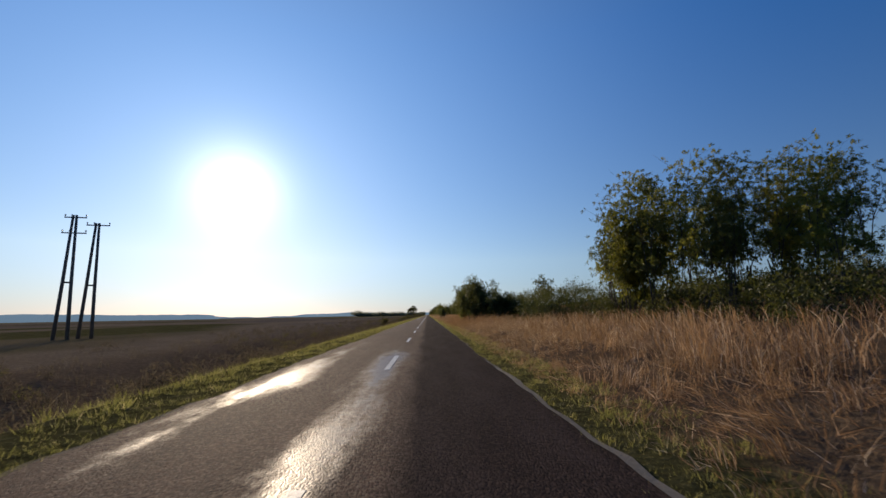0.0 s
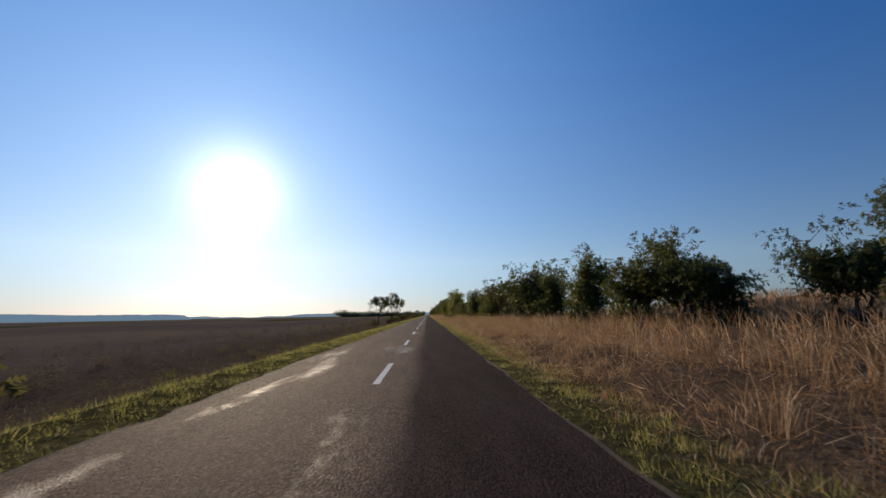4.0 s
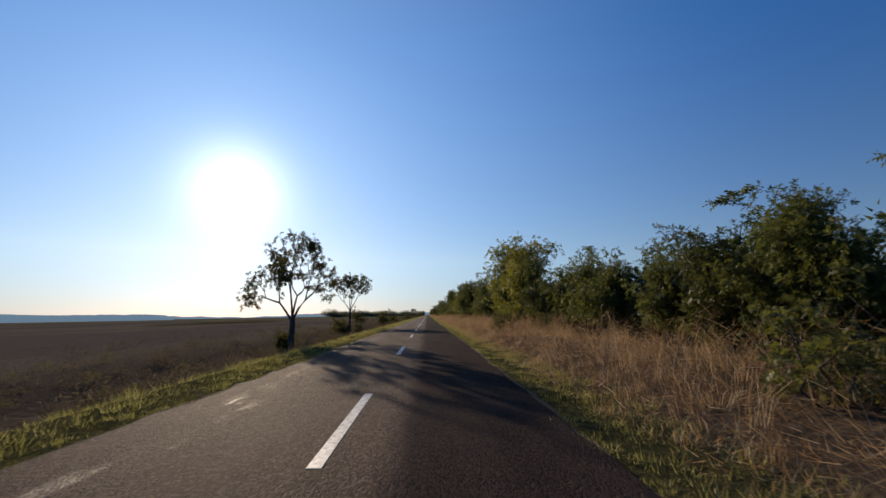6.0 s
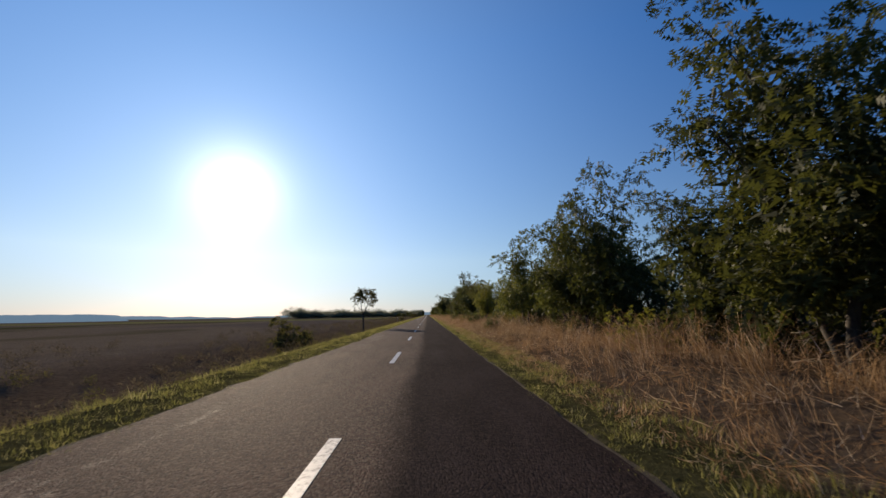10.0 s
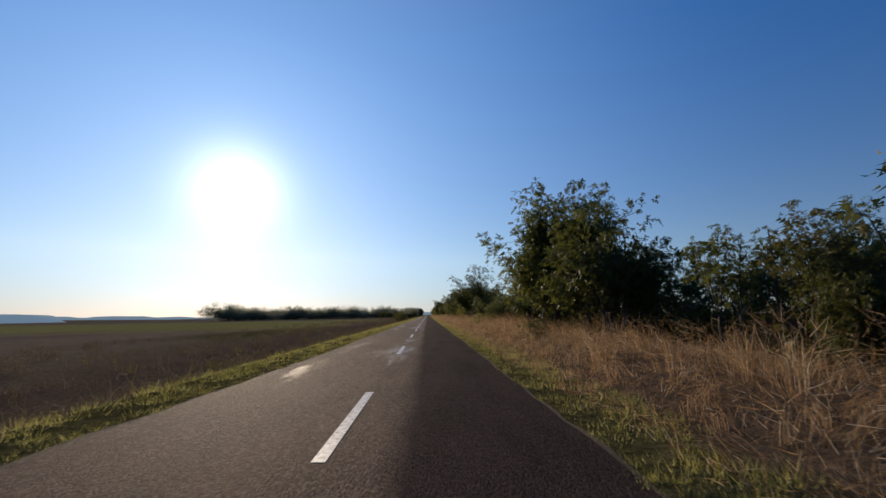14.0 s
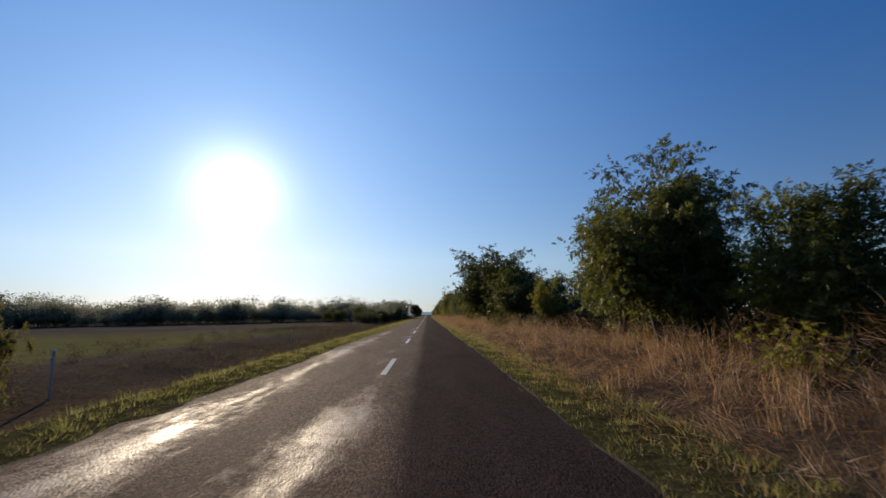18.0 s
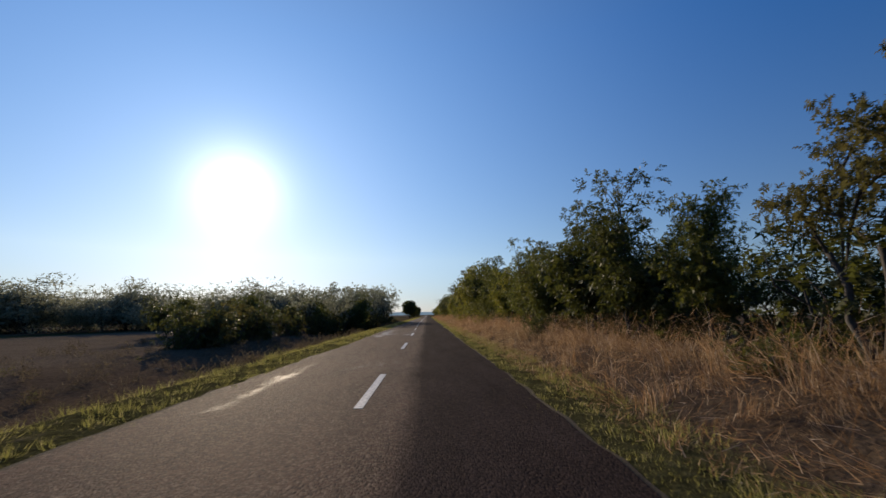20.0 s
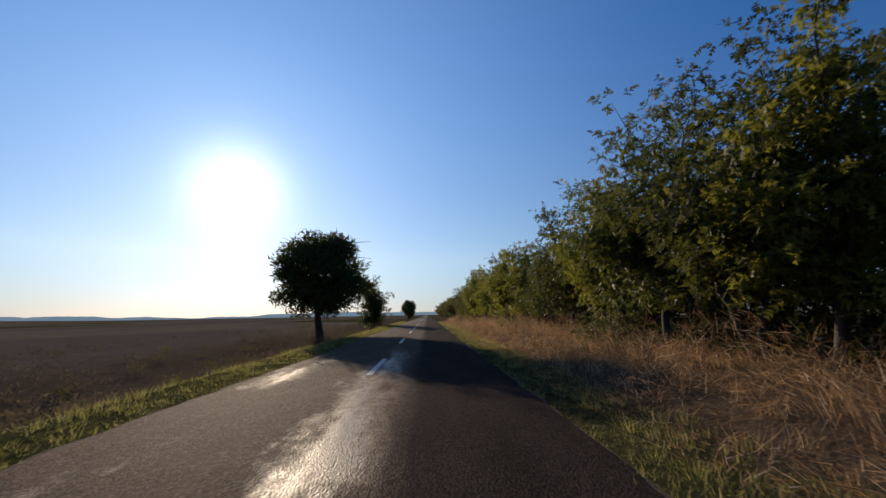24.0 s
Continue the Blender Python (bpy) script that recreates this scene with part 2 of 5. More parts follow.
def ground_material():
    """Dry grassland, with green verges beside the road and tilled and green strips in the fields."""
    n = Nodes("grassland")
    c = n.add("TexCoord").outputs["Object"]
    x = n.add("SeparateXYZ", {0: c}).outputs[0]
    fine = n.noise(7.0, 6, 0.68, c)
    mid = n.noise(0.5, 4, 0.6, c)
    broad = n.noise(0.016, 3, 0.5, n.add("Mapping", {"Vector": c, "Scale": (1.0, 0.4, 1.0)}).outputs[0])
    dry = n.ramp(fine, (0.25, (0.052, 0.037, 0.025)), (0.75, (0.165, 0.120, 0.080)))
    fallow = n.ramp(fine, (0.25, (0.082, 0.064, 0.046)), (0.75, (0.235, 0.185, 0.130)))
    green = n.ramp(n.math("ADD", n.math("MULTIPLY", fine, 0.6), n.math("MULTIPLY", mid, 0.4)), (0.35, (0.028, 0.028, 0.012)), (0.55, (0.085, 0.078, 0.034)), (0.72, (0.20, 0.165, 0.09)))
    tilled = n.ramp(fine, (0.25, (0.075, 0.060, 0.048)), (0.75, (0.17, 0.138, 0.110)))
    field = n.mix(n.span(broad, 0.44, 0.50), tilled, fallow)
    field = n.mix(n.span(broad, 0.54, 0.60), field, green)
    along = n.add("SeparateXYZ", {0: c}).outputs[1]
    sown = n.math("MULTIPLY", n.span(along, 572, 596), n.span(along, 735, 700))
    sown = n.math("MULTIPLY", sown, n.span(n.math("ADD", x, n.math("MULTIPLY", mid, 3.0)), -13.0, -16.0))
    field = n.mix(n.math("MULTIPLY", sown, 0.9), field, n.mix(n.span(fine, 0.3, 0.7), (0.13, 0.125, 0.045), (0.25, 0.23, 0.085)))
    left = n.span(x, -11.0, -16.0)
    base = n.mix(left, dry, field)
    wobble = n.math("ADD", x, n.math("MULTIPLY", n.math("SUBTRACT", mid, 0.5), 1.2))
    verge_right = n.math("MULTIPLY", n.span(wobble, 3.1, 2.5), n.span(x, 0.5, 1.0))
    verge_left = n.math("MULTIPLY", n.span(wobble, -5.2, -4.4), n.span(x, -2.5, -3.0))
    base = n.mix(n.math("ADD", verge_right, verge_left, True), base, green)
    base = n.mix(n.span(mid, 0.35, 0.75, 0, 0.4), base, n.mix(1.0, base, (0.6, 0.55, 0.5), "MULTIPLY"))
    return n.surface(n.principled(Base_Color=base, Roughness=1.0, Specular_IOR_Level=0.0, Normal=n.bump(n.math("ADD", fine, mid), 0.9, 0.15)))


GRASSLAND = ground_material()
GRAVEL = soil_material("road_edge_gravel", ((0.3, (0.055, 0.042, 0.026)), (0.7, (0.15, 0.115, 0.075))), 40.0, 0.5)
PALE_GRAVEL = soil_material("pale_gravel", ((0.3, (0.09, 0.08, 0.066)), (0.7, (0.27, 0.24, 0.20))), 40.0, 0.5)


def haze_glow_material():
    """Hazy distance: wooded hills, the haze put in as a blue glow of their own surface."""
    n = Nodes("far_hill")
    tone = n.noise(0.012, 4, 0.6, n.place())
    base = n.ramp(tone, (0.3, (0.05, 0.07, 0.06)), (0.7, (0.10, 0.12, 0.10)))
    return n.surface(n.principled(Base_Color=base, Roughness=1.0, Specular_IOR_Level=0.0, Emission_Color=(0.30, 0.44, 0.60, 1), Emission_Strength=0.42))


HAZE_GLOW = haze_glow_material()


# ---- helpers of the building ----
def mesh_from(name, verts, faces, material):
    """A mesh from arrays of corners and of equal-sided faces."""
    me = bpy.data.meshes.new(name)
    verts = np.asarray(verts, dtype=np.float32)
    me.vertices.add(len(verts))
    me.vertices.foreach_set("co", verts.ravel())
    loops = np.concatenate([np.asarray(f, dtype=np.int32).ravel() for f in faces])
    sizes = np.concatenate([np.full(len(f), np.asarray(f).shape[1], dtype=np.int32) for f in faces])
    me.loops.add(len(loops))
    me.loops.foreach_set("vertex_index", loops)
    me.polygons.add(len(sizes))
    me.polygons.foreach_set("loop_start", np.concatenate([[0], np.cumsum(sizes)[:-1]]).astype(np.int32))
    me.update(calc_edges=True)
    me.validate()
    if material is not None:
        me.materials.append(material)
    return me


def part(name, bm, material, parent, label=""):
    me = bpy.data.meshes.new(name)
    bm.to_mesh(me)
    bm.free()
    me.materials.append(material)
    return attach(name, me, parent, label)


def attach(name, me, parent, label=""):
    ob = new(name, me)
    ob.parent = parent
    if label:
        tagged(ob, label)
    return ob


def tube(bm, points, radii, sides=7, root=None):
    """A tapering round limb through the points; it may grow out of a root, a corner of another limb."""
    rings = []
    if root is not None:
        points, radii = points[1:], radii[1:]
    for i, p in enumerate(points):
        a, b = points[max(i - 1, 0)], points[min(i + 1, len(points) - 1)]
        way = (b - a).normalized()
        u = way.orthogonal().normalized()
        w = way.cross(u)
        rings.append([bm.verts.new(p + (u * math.cos(2 * math.pi * k / sides) + w * math.sin(2 * math.pi * k / sides)) * radii[i]) for k in range(sides)])
    for lo, hi in zip(rings, rings[1:]):
        for k in range(sides):
            f = bm.faces.new((lo[k], lo[(k + 1) % sides], hi[(k + 1) % sides], hi[k]))
            f.smooth = True
    if root is None:
        bm.faces.new(rings[0][::-1])
    else:
        for k in range(sides):
            bm.faces.new((root, rings[0][(k + 1) % sides], rings[0][k])).smooth = True
    bm.faces.new(rings[-1])


def box(bm, cx, cy, cz, sx, sy, sz, bevel=0.0):
    got = bmesh.ops.create_cube(bm, size=1.0, matrix=Matrix.Translation((cx, cy, cz)) @ Matrix.Diagonal((sx, sy, sz, 1)))
    if bevel:
        edges = list({e for v in got["verts"] for e in v.link_edges})
        bmesh.ops.bevel(bm, geom=edges, offset=bevel, segments=2, affect="EDGES")


# ---- the lie of the land ----
ROAD_LEFT, ROAD_RIGHT = -3.27, 1.60


def smooth(a, b, v):
    q = np.clip((np.asarray(v, dtype=float) - a) / (b - a), 0, 1)
    return q * q * (3 - 2 * q)


def land(x, y):
    """Height of the ground: ditch and lower fields to the left, a slope to the right that levels out along the road."""
    x, y = np.asarray(x, dtype=float), np.asarray(y, dtype=float)
    z = np.full(np.broadcast(x, y).shape, -0.05)
    z = z - 1.05 * smooth(-4.4, -7.2, x) + 0.35 * smooth(-9.0, -13.0, x)
    z = z - 0.018 * np.clip(-x - 14, 0, 1400)
    rise = 0.115 * (1 - smooth(165, 235, y)) + 0.0
    z = z + rise * np.clip(x - 6.5, 0, 160) + 0.10 * smooth(2.6, 4.5, x) + 0.24 * smooth(3.0, 4.7, x)
    z = z + np.where(np.abs(x + 0.9) > 4.5, 0.06 * np.sin(x * 1.3 + y * 0.37) * np.sin(y * 0.23 + 1.0 + x * 0.2), 0.0)
    return z


def build_ground():
    xs = np.unique(np.concatenate([
        np.linspace(-3500, -400, 16), np.linspace(-400, -60, 18), np.linspace(-60, -14, 24), np.linspace(-14, 14, 57),
        np.linspace(14, 60, 16), np.linspace(60, 400, 10), np.linspace(400, 3500, 10)]))
    ys = np.unique(np.concatenate([np.linspace(-600, -40, 8), np.linspace(-40, 1200, 621), np.linspace(1200, 4200, 40)]))
    gx, gy = np.meshgrid(xs, ys)
    verts = np.stack([gx.ravel(), gy.ravel(), land(gx, gy).ravel()], axis=1)
    w = len(xs)
    i, j = np.meshgrid(np.arange(w - 1), np.arange(len(ys) - 1))
    a = (j * w + i).ravel()
    faces = np.stack([a, a + 1, a + 1 + w, a + w], axis=1)
    me = mesh_from("ground", verts, [faces], GRASSLAND)
    me.shade_smooth()
    tagged(new("ground", me), "dry brown grassland and fields with green verges", "ground", kind="structure")


build_ground()
rng = np.random.default_rng(7)


def build_road():
    ys = np.arange(-60, 2600, 0.5)
    ys = ys[(ys < 1150) | (np.arange(len(ys)) % 12 == 0)]
    left = ROAD_LEFT + rng.normal(0, 0.035, len(ys)) + 0.06 * np.sin(ys * 0.31) + 0.05 * np.sin(ys * 0.083)
    right = ROAD_RIGHT + rng.normal(0, 0.02, len(ys)) + 0.03 * np.sin(ys * 0.27 + 1)
    cols = [left, left, np.full(len(ys), -2.2), np.full(len(ys), -0.9), np.full(len(ys), 0.4), right, right]
    zs = [-0.12, -0.012, 0.0, 0.008, 0.0, -0.008, -0.12]
    verts = np.concatenate([np.stack([c, ys, np.full(len(ys), z)], axis=1) for c, z in zip(cols, zs)])
    n = len(ys)
    k = np.arange(n - 1)
    faces = np.concatenate([np.stack([c * n + k, (c + 1) * n + k, (c + 1) * n + k + 1, c * n + k + 1], axis=1) for c in range(6)])
    me = mesh_from("road", verts, [faces], ASPHALT)
    me.shade_flat()
    road = tagged(new("road", me), "worn narrow asphalt road with polished patches", "road", kind="structure")
    # crumbled pale edge of the pavement
    wide = 0.05 + 0.05 * np.abs(np.sin(ys * 0.4)) + rng.normal(0, 0.02, n)
    for name, inner, outer in (("edge", right - 0.03, right + wide), ("edge", left - wide * 0.8, left + 0.03)):
        v = np.concatenate([np.stack([inner, ys, np.full(n, -0.016)], axis=1), np.stack([outer, ys, np.full(n, -0.035)], axis=1),
                            np.stack([outer, ys, np.full(n, -0.12)], axis=1), np.stack([inner, ys, np.full(n, -0.12)], axis=1)])
        f = np.concatenate([np.stack([c * n + k, (c + 1) * n + k, (c + 1) * n + k + 1, c * n + k + 1], axis=1) for c in range(3)])
        rim = mesh_from("edge", v, [f], GRAVEL)
        rim.shade_flat()
        attach(name, rim, road, "pale crumbled gravel edge")
    # a stretch of pale gravel where the drive begins
    m = ys < 13.5
    k = np.arange(m.sum() - 1)
    n = m.sum()
    w = (0.09 + 0.03 * np.sin(ys[m] * 0.9) + rng.normal(0, 0.015, n)) * np.clip((13.5 - ys[m]) / 3, 0.2, 1)
    v = np.concatenate([np.stack([right[m] - 0.02, ys[m], np.full(n, -0.003)], axis=1), np.stack([right[m] + w, ys[m], np.full(n, -0.02)], axis=1), np.stack([right[m] + w, ys[m], np.full(n, -0.12)], axis=1)])
    f = np.concatenate([np.stack([c * n + k, (c + 1) * n + k, (c + 1) * n + k + 1, c * n + k + 1], axis=1) for c in range(2)])
    rim = mesh_from("gravel_strip", v, [f], PALE_GRAVEL)
    rim.shade_flat()
    attach("gravel_strip", rim, road, "pale gravel strip along the asphalt")
    return road


road = build_road()


def build_dashes():
    """The broken centre line: dashes of 3.3 m every 10 m, worn."""
    bm = bmesh.new()
    for q in range(12):
        box(bm, 0, -3.3 + 0.275 * (q + 0.5), 0.0, 0.12, 0.275, 0.006)
    bmesh.ops.remove_doubles(bm, verts=bm.verts, dist=0.0005)
    me = bpy.data.meshes.new("dash")
    bm.to_mesh(me)
    bm.free()
    me.materials.append(PAINT)
    for k in range(-1, 125):
        y = 3.27 + 10.0197 * k
        x = -0.885 - 0.27 * float(smooth(755, 800, y))
        attach("dash", me, road, "worn white dash of the centre line" if k == -1 else "").location = (x, y, 0.0105)


build_dashes()


def build_hills():
    """Low wooded hills along the far left horizon."""
    az = np.radians(np.linspace(-78, 12, 240))
    for name, far, height, seed in (("far_hills", 3150, 1.0, 3), ("farther_hills", 3900, 1.35, 8)):
        r = np.random.default_rng(seed)
        top = np.zeros(len(az))
        for octave in range(1, 7):
            top += np.sin(az * 9 * octave ** 1.4 + r.uniform(0, 7)) / octave ** 1.1
        top = (15 + 7 * top) * height + r.normal(0, 0.7, len(az))
        x, y = np.sin(az) * far, np.cos(az) * far + 300
        base = land(x, y) - 6
        top = np.maximum(top, 3) + np.minimum(base, -24) * 0.95 - 4 + 17 * smooth(-0.52, -0.12, az)
        bx, by = np.sin(az) * (far + 500), np.cos(az) * (far + 500) + 300
        v = np.concatenate([np.stack([x * 0.96, y * 0.96, base], axis=1), np.stack([x, y, top], axis=1), np.stack([bx, by, base], axis=1)])
        n = len(az)
        k = np.arange(n - 1)
        f = np.concatenate([np.stack([c * n + k, c * n + k + 1, (c + 1) * n + k + 1, (c + 1) * n + k], axis=1) for c in range(2)])
        tagged(new(name, mesh_from(name, v, [f], HAZE_GLOW)), "low hills on the horizon with a blue glow for haze", "hills", kind="structure")


build_hills()


def build_distant_wood():
    """A wood far off in the fields, its haze a blue surface glow: a long rounded mass with an uneven top of crowns."""
    r = np.random.default_rng(12)
    n = 420
    q = np.linspace(0, 1, n)
    x = -562 - 1500 * q
    front = 1165 + 90 * q + r.normal(0, 2.0, n)
    ground = land(x, front) - 3
    rough = np.convolve(r.normal(0, 1.0, n + 8), np.ones(5) / 5, "same")[4:-4]
    top = 0.8 - 3.5 * q + 1.1 * rough + 0.8 * np.sin(q * 31)
    top = ground + (top - ground) * np.sqrt(np.clip(q * 90, 0.02, 1))
    rows = [(0, ground), (4, ground + (top - ground) * 0.72), (14, top), (60, top - 1.0), (90, ground)]
    v = np.concatenate([np.stack([x, front + back, z], axis=1) for back, z in rows])
    k = np.arange(n - 1)
    f = np.concatenate([np.stack([c * n + k, c * n + k + 1, (c + 1) * n + k + 1, (c + 1) * n + k], axis=1) for c in range(4)])
    tagged(new("distant_wood", mesh_from("distant_wood", v, [f], HAZE_GLOW)), "far-off wood in the fields with a blue glow for haze", "wood", kind="structure")


build_distant_wood()


# ---- trees and bushes ----
def leaves(centres, sizes, count, length, r, droop=0.35, flat=0.75):
    """Many small leaf blades round the given clump centres, denser at the rims; one pointed triangle each."""
    centres, sizes = np.asarray(centres), np.asarray(sizes)
    share = sizes ** 2 / (sizes ** 2).sum()
    pick = r.choice(len(centres), count, p=share)
    way = r.normal(size=(count, 3))
    way /= np.linalg.norm(way, axis=1)[:, None]
    dist = sizes[pick] * 1.04 * r.uniform(0.05, 1.0, count) ** 0.72 * r.choice((1.0, 1.0, 1.0, 1.15), count)
    pos = centres[pick] + way * dist[:, None] * np.array([1, 1, flat])
    axis = r.normal(size=(count, 3)) + way * 0.7
    axis[:, 2] -= droop
    axis /= np.linalg.norm(axis, axis=1)[:, None]
    side = np.cross(axis, r.normal(size=(count, 3)))
    side /= np.linalg.norm(side, axis=1)[:, None]
    ln = (length * r.uniform(0.6, 1.35, count))[:, None]
    wd = ln * r.uniform(0.26, 0.44, count)[:, None]
    v = np.stack([pos - side * wd * 0.5, pos + side * wd * 0.5, pos + axis * ln], axis=1)
    return v.reshape(-1, 3), np.arange(count * 3).reshape(-1, 3)


def fronds(centres, sizes, count, length, r, droop=0.35, flat=0.75):
    """Feathered leaves in sprays that point out of the clumps: seven leaves to a spray, three pairs of leaflets along each bent rib."""
    centres, sizes = np.asarray(centres), np.asarray(sizes)
    sprays = max(1, count // 7)
    pick = r.choice(len(centres), sprays, p=sizes ** 2 / (sizes ** 2).sum())
    way = r.normal(size=(sprays, 3))
    way /= np.linalg.norm(way, axis=1)[:, None]
    root = centres[pick] + way * (sizes[pick] * r.uniform(0.05, 0.85, sprays) ** 0.8)[:, None] * np.array([1, 1, flat])
    axis = way + r.normal(size=(sprays, 3)) * 0.45 + np.array([0, 0, 0.25])
    axis /= np.linalg.norm(axis, axis=1)[:, None]
    reach = np.maximum(sizes[pick] * r.uniform(0.3, 0.65, sprays), length * 0.8)
    u = np.cross(axis, r.normal(size=(sprays, 3)))
    u /= np.linalg.norm(u, axis=1)[:, None]
    w = np.cross(axis, u)
    corners = []
    for j in range(7):
        at = root + axis * (reach * (j + 0.5) / 7)[:, None] - np.array([0, 0, 1]) * (reach * 0.25 * (j / 6) ** 2)[:, None]
        turn = 2.4 * j
        go = axis * (0.45 + 0.12 * j) + (u * math.cos(turn) + w * math.sin(turn)) + r.normal(size=(sprays, 3)) * 0.25 - np.array([0, 0, droop])
        go /= np.linalg.norm(go, axis=1)[:, None]
        face = np.array([0, 0, 1.0]) + r.normal(size=(sprays, 3)) * 0.6
        side = np.cross(go, face)
        side /= np.linalg.norm(side, axis=1)[:, None] + 1e-6
        ln = (length * r.uniform(0.65, 1.3, sprays))[:, None]
        wide = ln * r.uniform(0.34, 0.50, sprays)[:, None]
        sag = np.array([0, 0, -1.0]) * ln
        rib = [at, at + go * ln * 0.33, at + go * ln * 0.66 + sag * 0.06, at + go * ln + sag * 0.18]
        wing = []
        for i in range(3):
            k = (0.85, 1.0, 0.7)[i]
            mid = rib[i] * 0.35 + rib[i + 1] * 0.65 + go * ln * 0.12 + sag * 0.05
            wing += [mid + side * wide * k, mid - side * wide * k]
        corners.append(np.stack(rib + wing, axis=1))
    v = np.concatenate(corners)
    pattern = np.array([[0, 1, 4], [1, 0, 5], [1, 2, 6], [2, 1, 7], [2, 3, 8], [3, 2, 9]])
    f = (np.arange(len(v))[:, None, None] * 10 + pattern[None]).reshape(-1, 3)
    return v.reshape(-1, 3), f


def corner_near(bm, p):
    return min(bm.verts, key=lambda v: (v.co - p).length_squared)


def bent(a, b, r, wobble, steps=5):
    pts = []
    for i in range(steps):
        q = i / (steps - 1)
        p = a.lerp(b, q)
        if 0 < i < steps - 1:
            p = p + Vector(r.normal(0, wobble, 3))
        pts.append(p)
    return pts


def build_tree(name, seed, height, fork, spread, clumps, clump_size, count, leaf, material, low=0.45, stems=1, girth=0.075, label="", category="tree", droop=0.35, split=False, ball=False, skirt=0, core=0, skirt_top=0.5):
    """A tree: trunk, forked limbs, twigs, and a crown of leaf clumps round the twig ends. fork: height of the fork; low: where the crown begins."""
    r = np.random.default_rng(seed)
    thing = new(name)
    trunk, limbs = bmesh.new(), []
    tips = []
    for st in range(stems):
        off = Vector((r.normal(0, 0.25), r.normal(0, 0.25), 0)) * (stems > 1)
        head = Vector((r.normal(0, 0.12) * height * 0.3, r.normal(0, 0.12) * height * 0.3, fork)) + off * 2
        pts = bent(off + Vector((0, 0, -0.25)), head, r, 0.05)
        tube(trunk, pts, [girth * (1.35 - 0.55 * i / 4) if i else girth * 1.7 for i in range(5)], 8)
        n = max(3, min(7, clumps // (6 * stems)))
        for k in range(n):
            ang = 2 * math.pi * (k + r.uniform(-0.35, 0.35)) / n
            up = r.uniform(0.25, 1.0)
            rad = spread * math.sqrt(max(0.05, 1 - (up - 0.35) ** 2 * 1.6)) * r.uniform(0.5, 0.9)
            end = Vector((math.cos(ang) * rad, math.sin(ang) * rad, max(fork + 0.3, height * (low + (0.93 - low) * up)))) + off
            lift = (end - head).z
            root = pts[3].lerp(pts[4], r.uniform(0.2, 1.0))
            elbow = head + Vector(((end - head).x * 0.38, (end - head).y * 0.38, lift * 0.60))
            path = [root] + bent(root.lerp(elbow, 0.5), elbow, r, 0.03 * spread, 2) + bent(elbow.lerp(end, 0.5), end, r, 0.05 * spread, 2)
            limb = trunk
            if split:
                limb = bmesh.new()
                limbs.append(limb)
            tube(limb, path, [girth * 0.66, girth * 0.55, girth * 0.42, girth * 0.28, girth * 0.12], 6, None if split else corner_near(limb, root))
            for q in range(6):
                start = path[1 + q // 2].lerp(path[min(4, 2 + q // 2)], r.uniform(0.1, 0.9))
                out = Vector((r.normal(0, 0.36) * spread, r.normal(0, 0.36) * spread, r.normal(0.35, 0.35) * (height - fork) * 0.3))
                twig = start + out
                reach = math.hypot(twig.x - off.x, twig.y - off.y)
                if reach > spread:
                    twig.x, twig.y = off.x + (twig.x - off.x) * spread / reach, off.y + (twig.y - off.y) * spread / reach
                twig.z = min(max(twig.z, height * low * 0.8), height * 0.95)
                mid = start.lerp(twig, 0.5) + Vector(r.normal(0, 0.08, 3)) + Vector((0, 0, 0.08))
                tube(limb, [start, start.lerp(mid, 0.12), mid, twig], [girth * 0.24, girth * 0.22, girth * 0.15, girth * 0.05], 4, corner_near(limb, start))
                tips.append(twig)
                tips.append(mid)
            tips.append(end)
    tips.append(Vector((r.normal(0, 0.15), r.normal(0, 0.15), height * 0.95)))
    extra = []
    while len(tips) + len(extra) < clumps:
        ang, up = r.uniform(0, 2 * math.pi), r.uniform(0, 1)
        rad = spread * math.sqrt(r.uniform(0.1, 1)) * math.sqrt(max(0.06, 1 - (2 * up - 0.9) ** 2))
        extra.append(Vector((math.cos(ang) * rad, math.sin(ang) * rad, height * (low + (0.95 - low) * up))))
    if ball:
        tips, mid = [], height * (low + 1) / 2
        for q in range(clumps):
            way = Vector(r.normal(0, 1, 3)).normalized() * r.uniform(0.35, 0.92)
            tips.append(Vector((way.x * spread, way.y * spread, mid + way.z * height * (1 - low) / 2)))
        extra = []
    for q in range(skirt):
        ang, rad = r.uniform(0, 2 * math.pi), spread * r.uniform(0.2, 0.8)
        extra.append(Vector((math.cos(ang) * rad, math.sin(ang) * rad, height * r.uniform(0.2, skirt_top))))
    centres = [tuple(p) for p in tips + extra]
    sizes = r.uniform(0.65, 1.25, len(centres)) * clump_size
    centres = [(x, y, min(z, height - s * 0.55)) for (x, y, z), s in zip(centres, sizes)]
    if ball or leaf > 0.3:
        v, f = leaves(centres, sizes, count, leaf, r, droop)
    else:
        v, f = fronds(centres, sizes, count // 4, leaf * 1.68, r, droop * 0.5)
    if core:
        # the thick inside of the crown
        inner = [(x * 0.66, y * 0.66, max(height * 0.2, z * 0.84)) for x, y, z in centres]
        w, g = leaves(inner, sizes * 0.8, core, 0.20, r, droop)
        f = np.concatenate([f, g + len(v)])
        v = np.concatenate([v, w])
    v[:, 2] = np.maximum(v[:, 2], 0.03)
    part("trunk", trunk, BARK, thing)
    for limb in limbs:
        part("limb", limb, BARK, thing)
    attach("crown", mesh_from("crown", v, [f], material), thing)
    return tagged(thing, label, category)


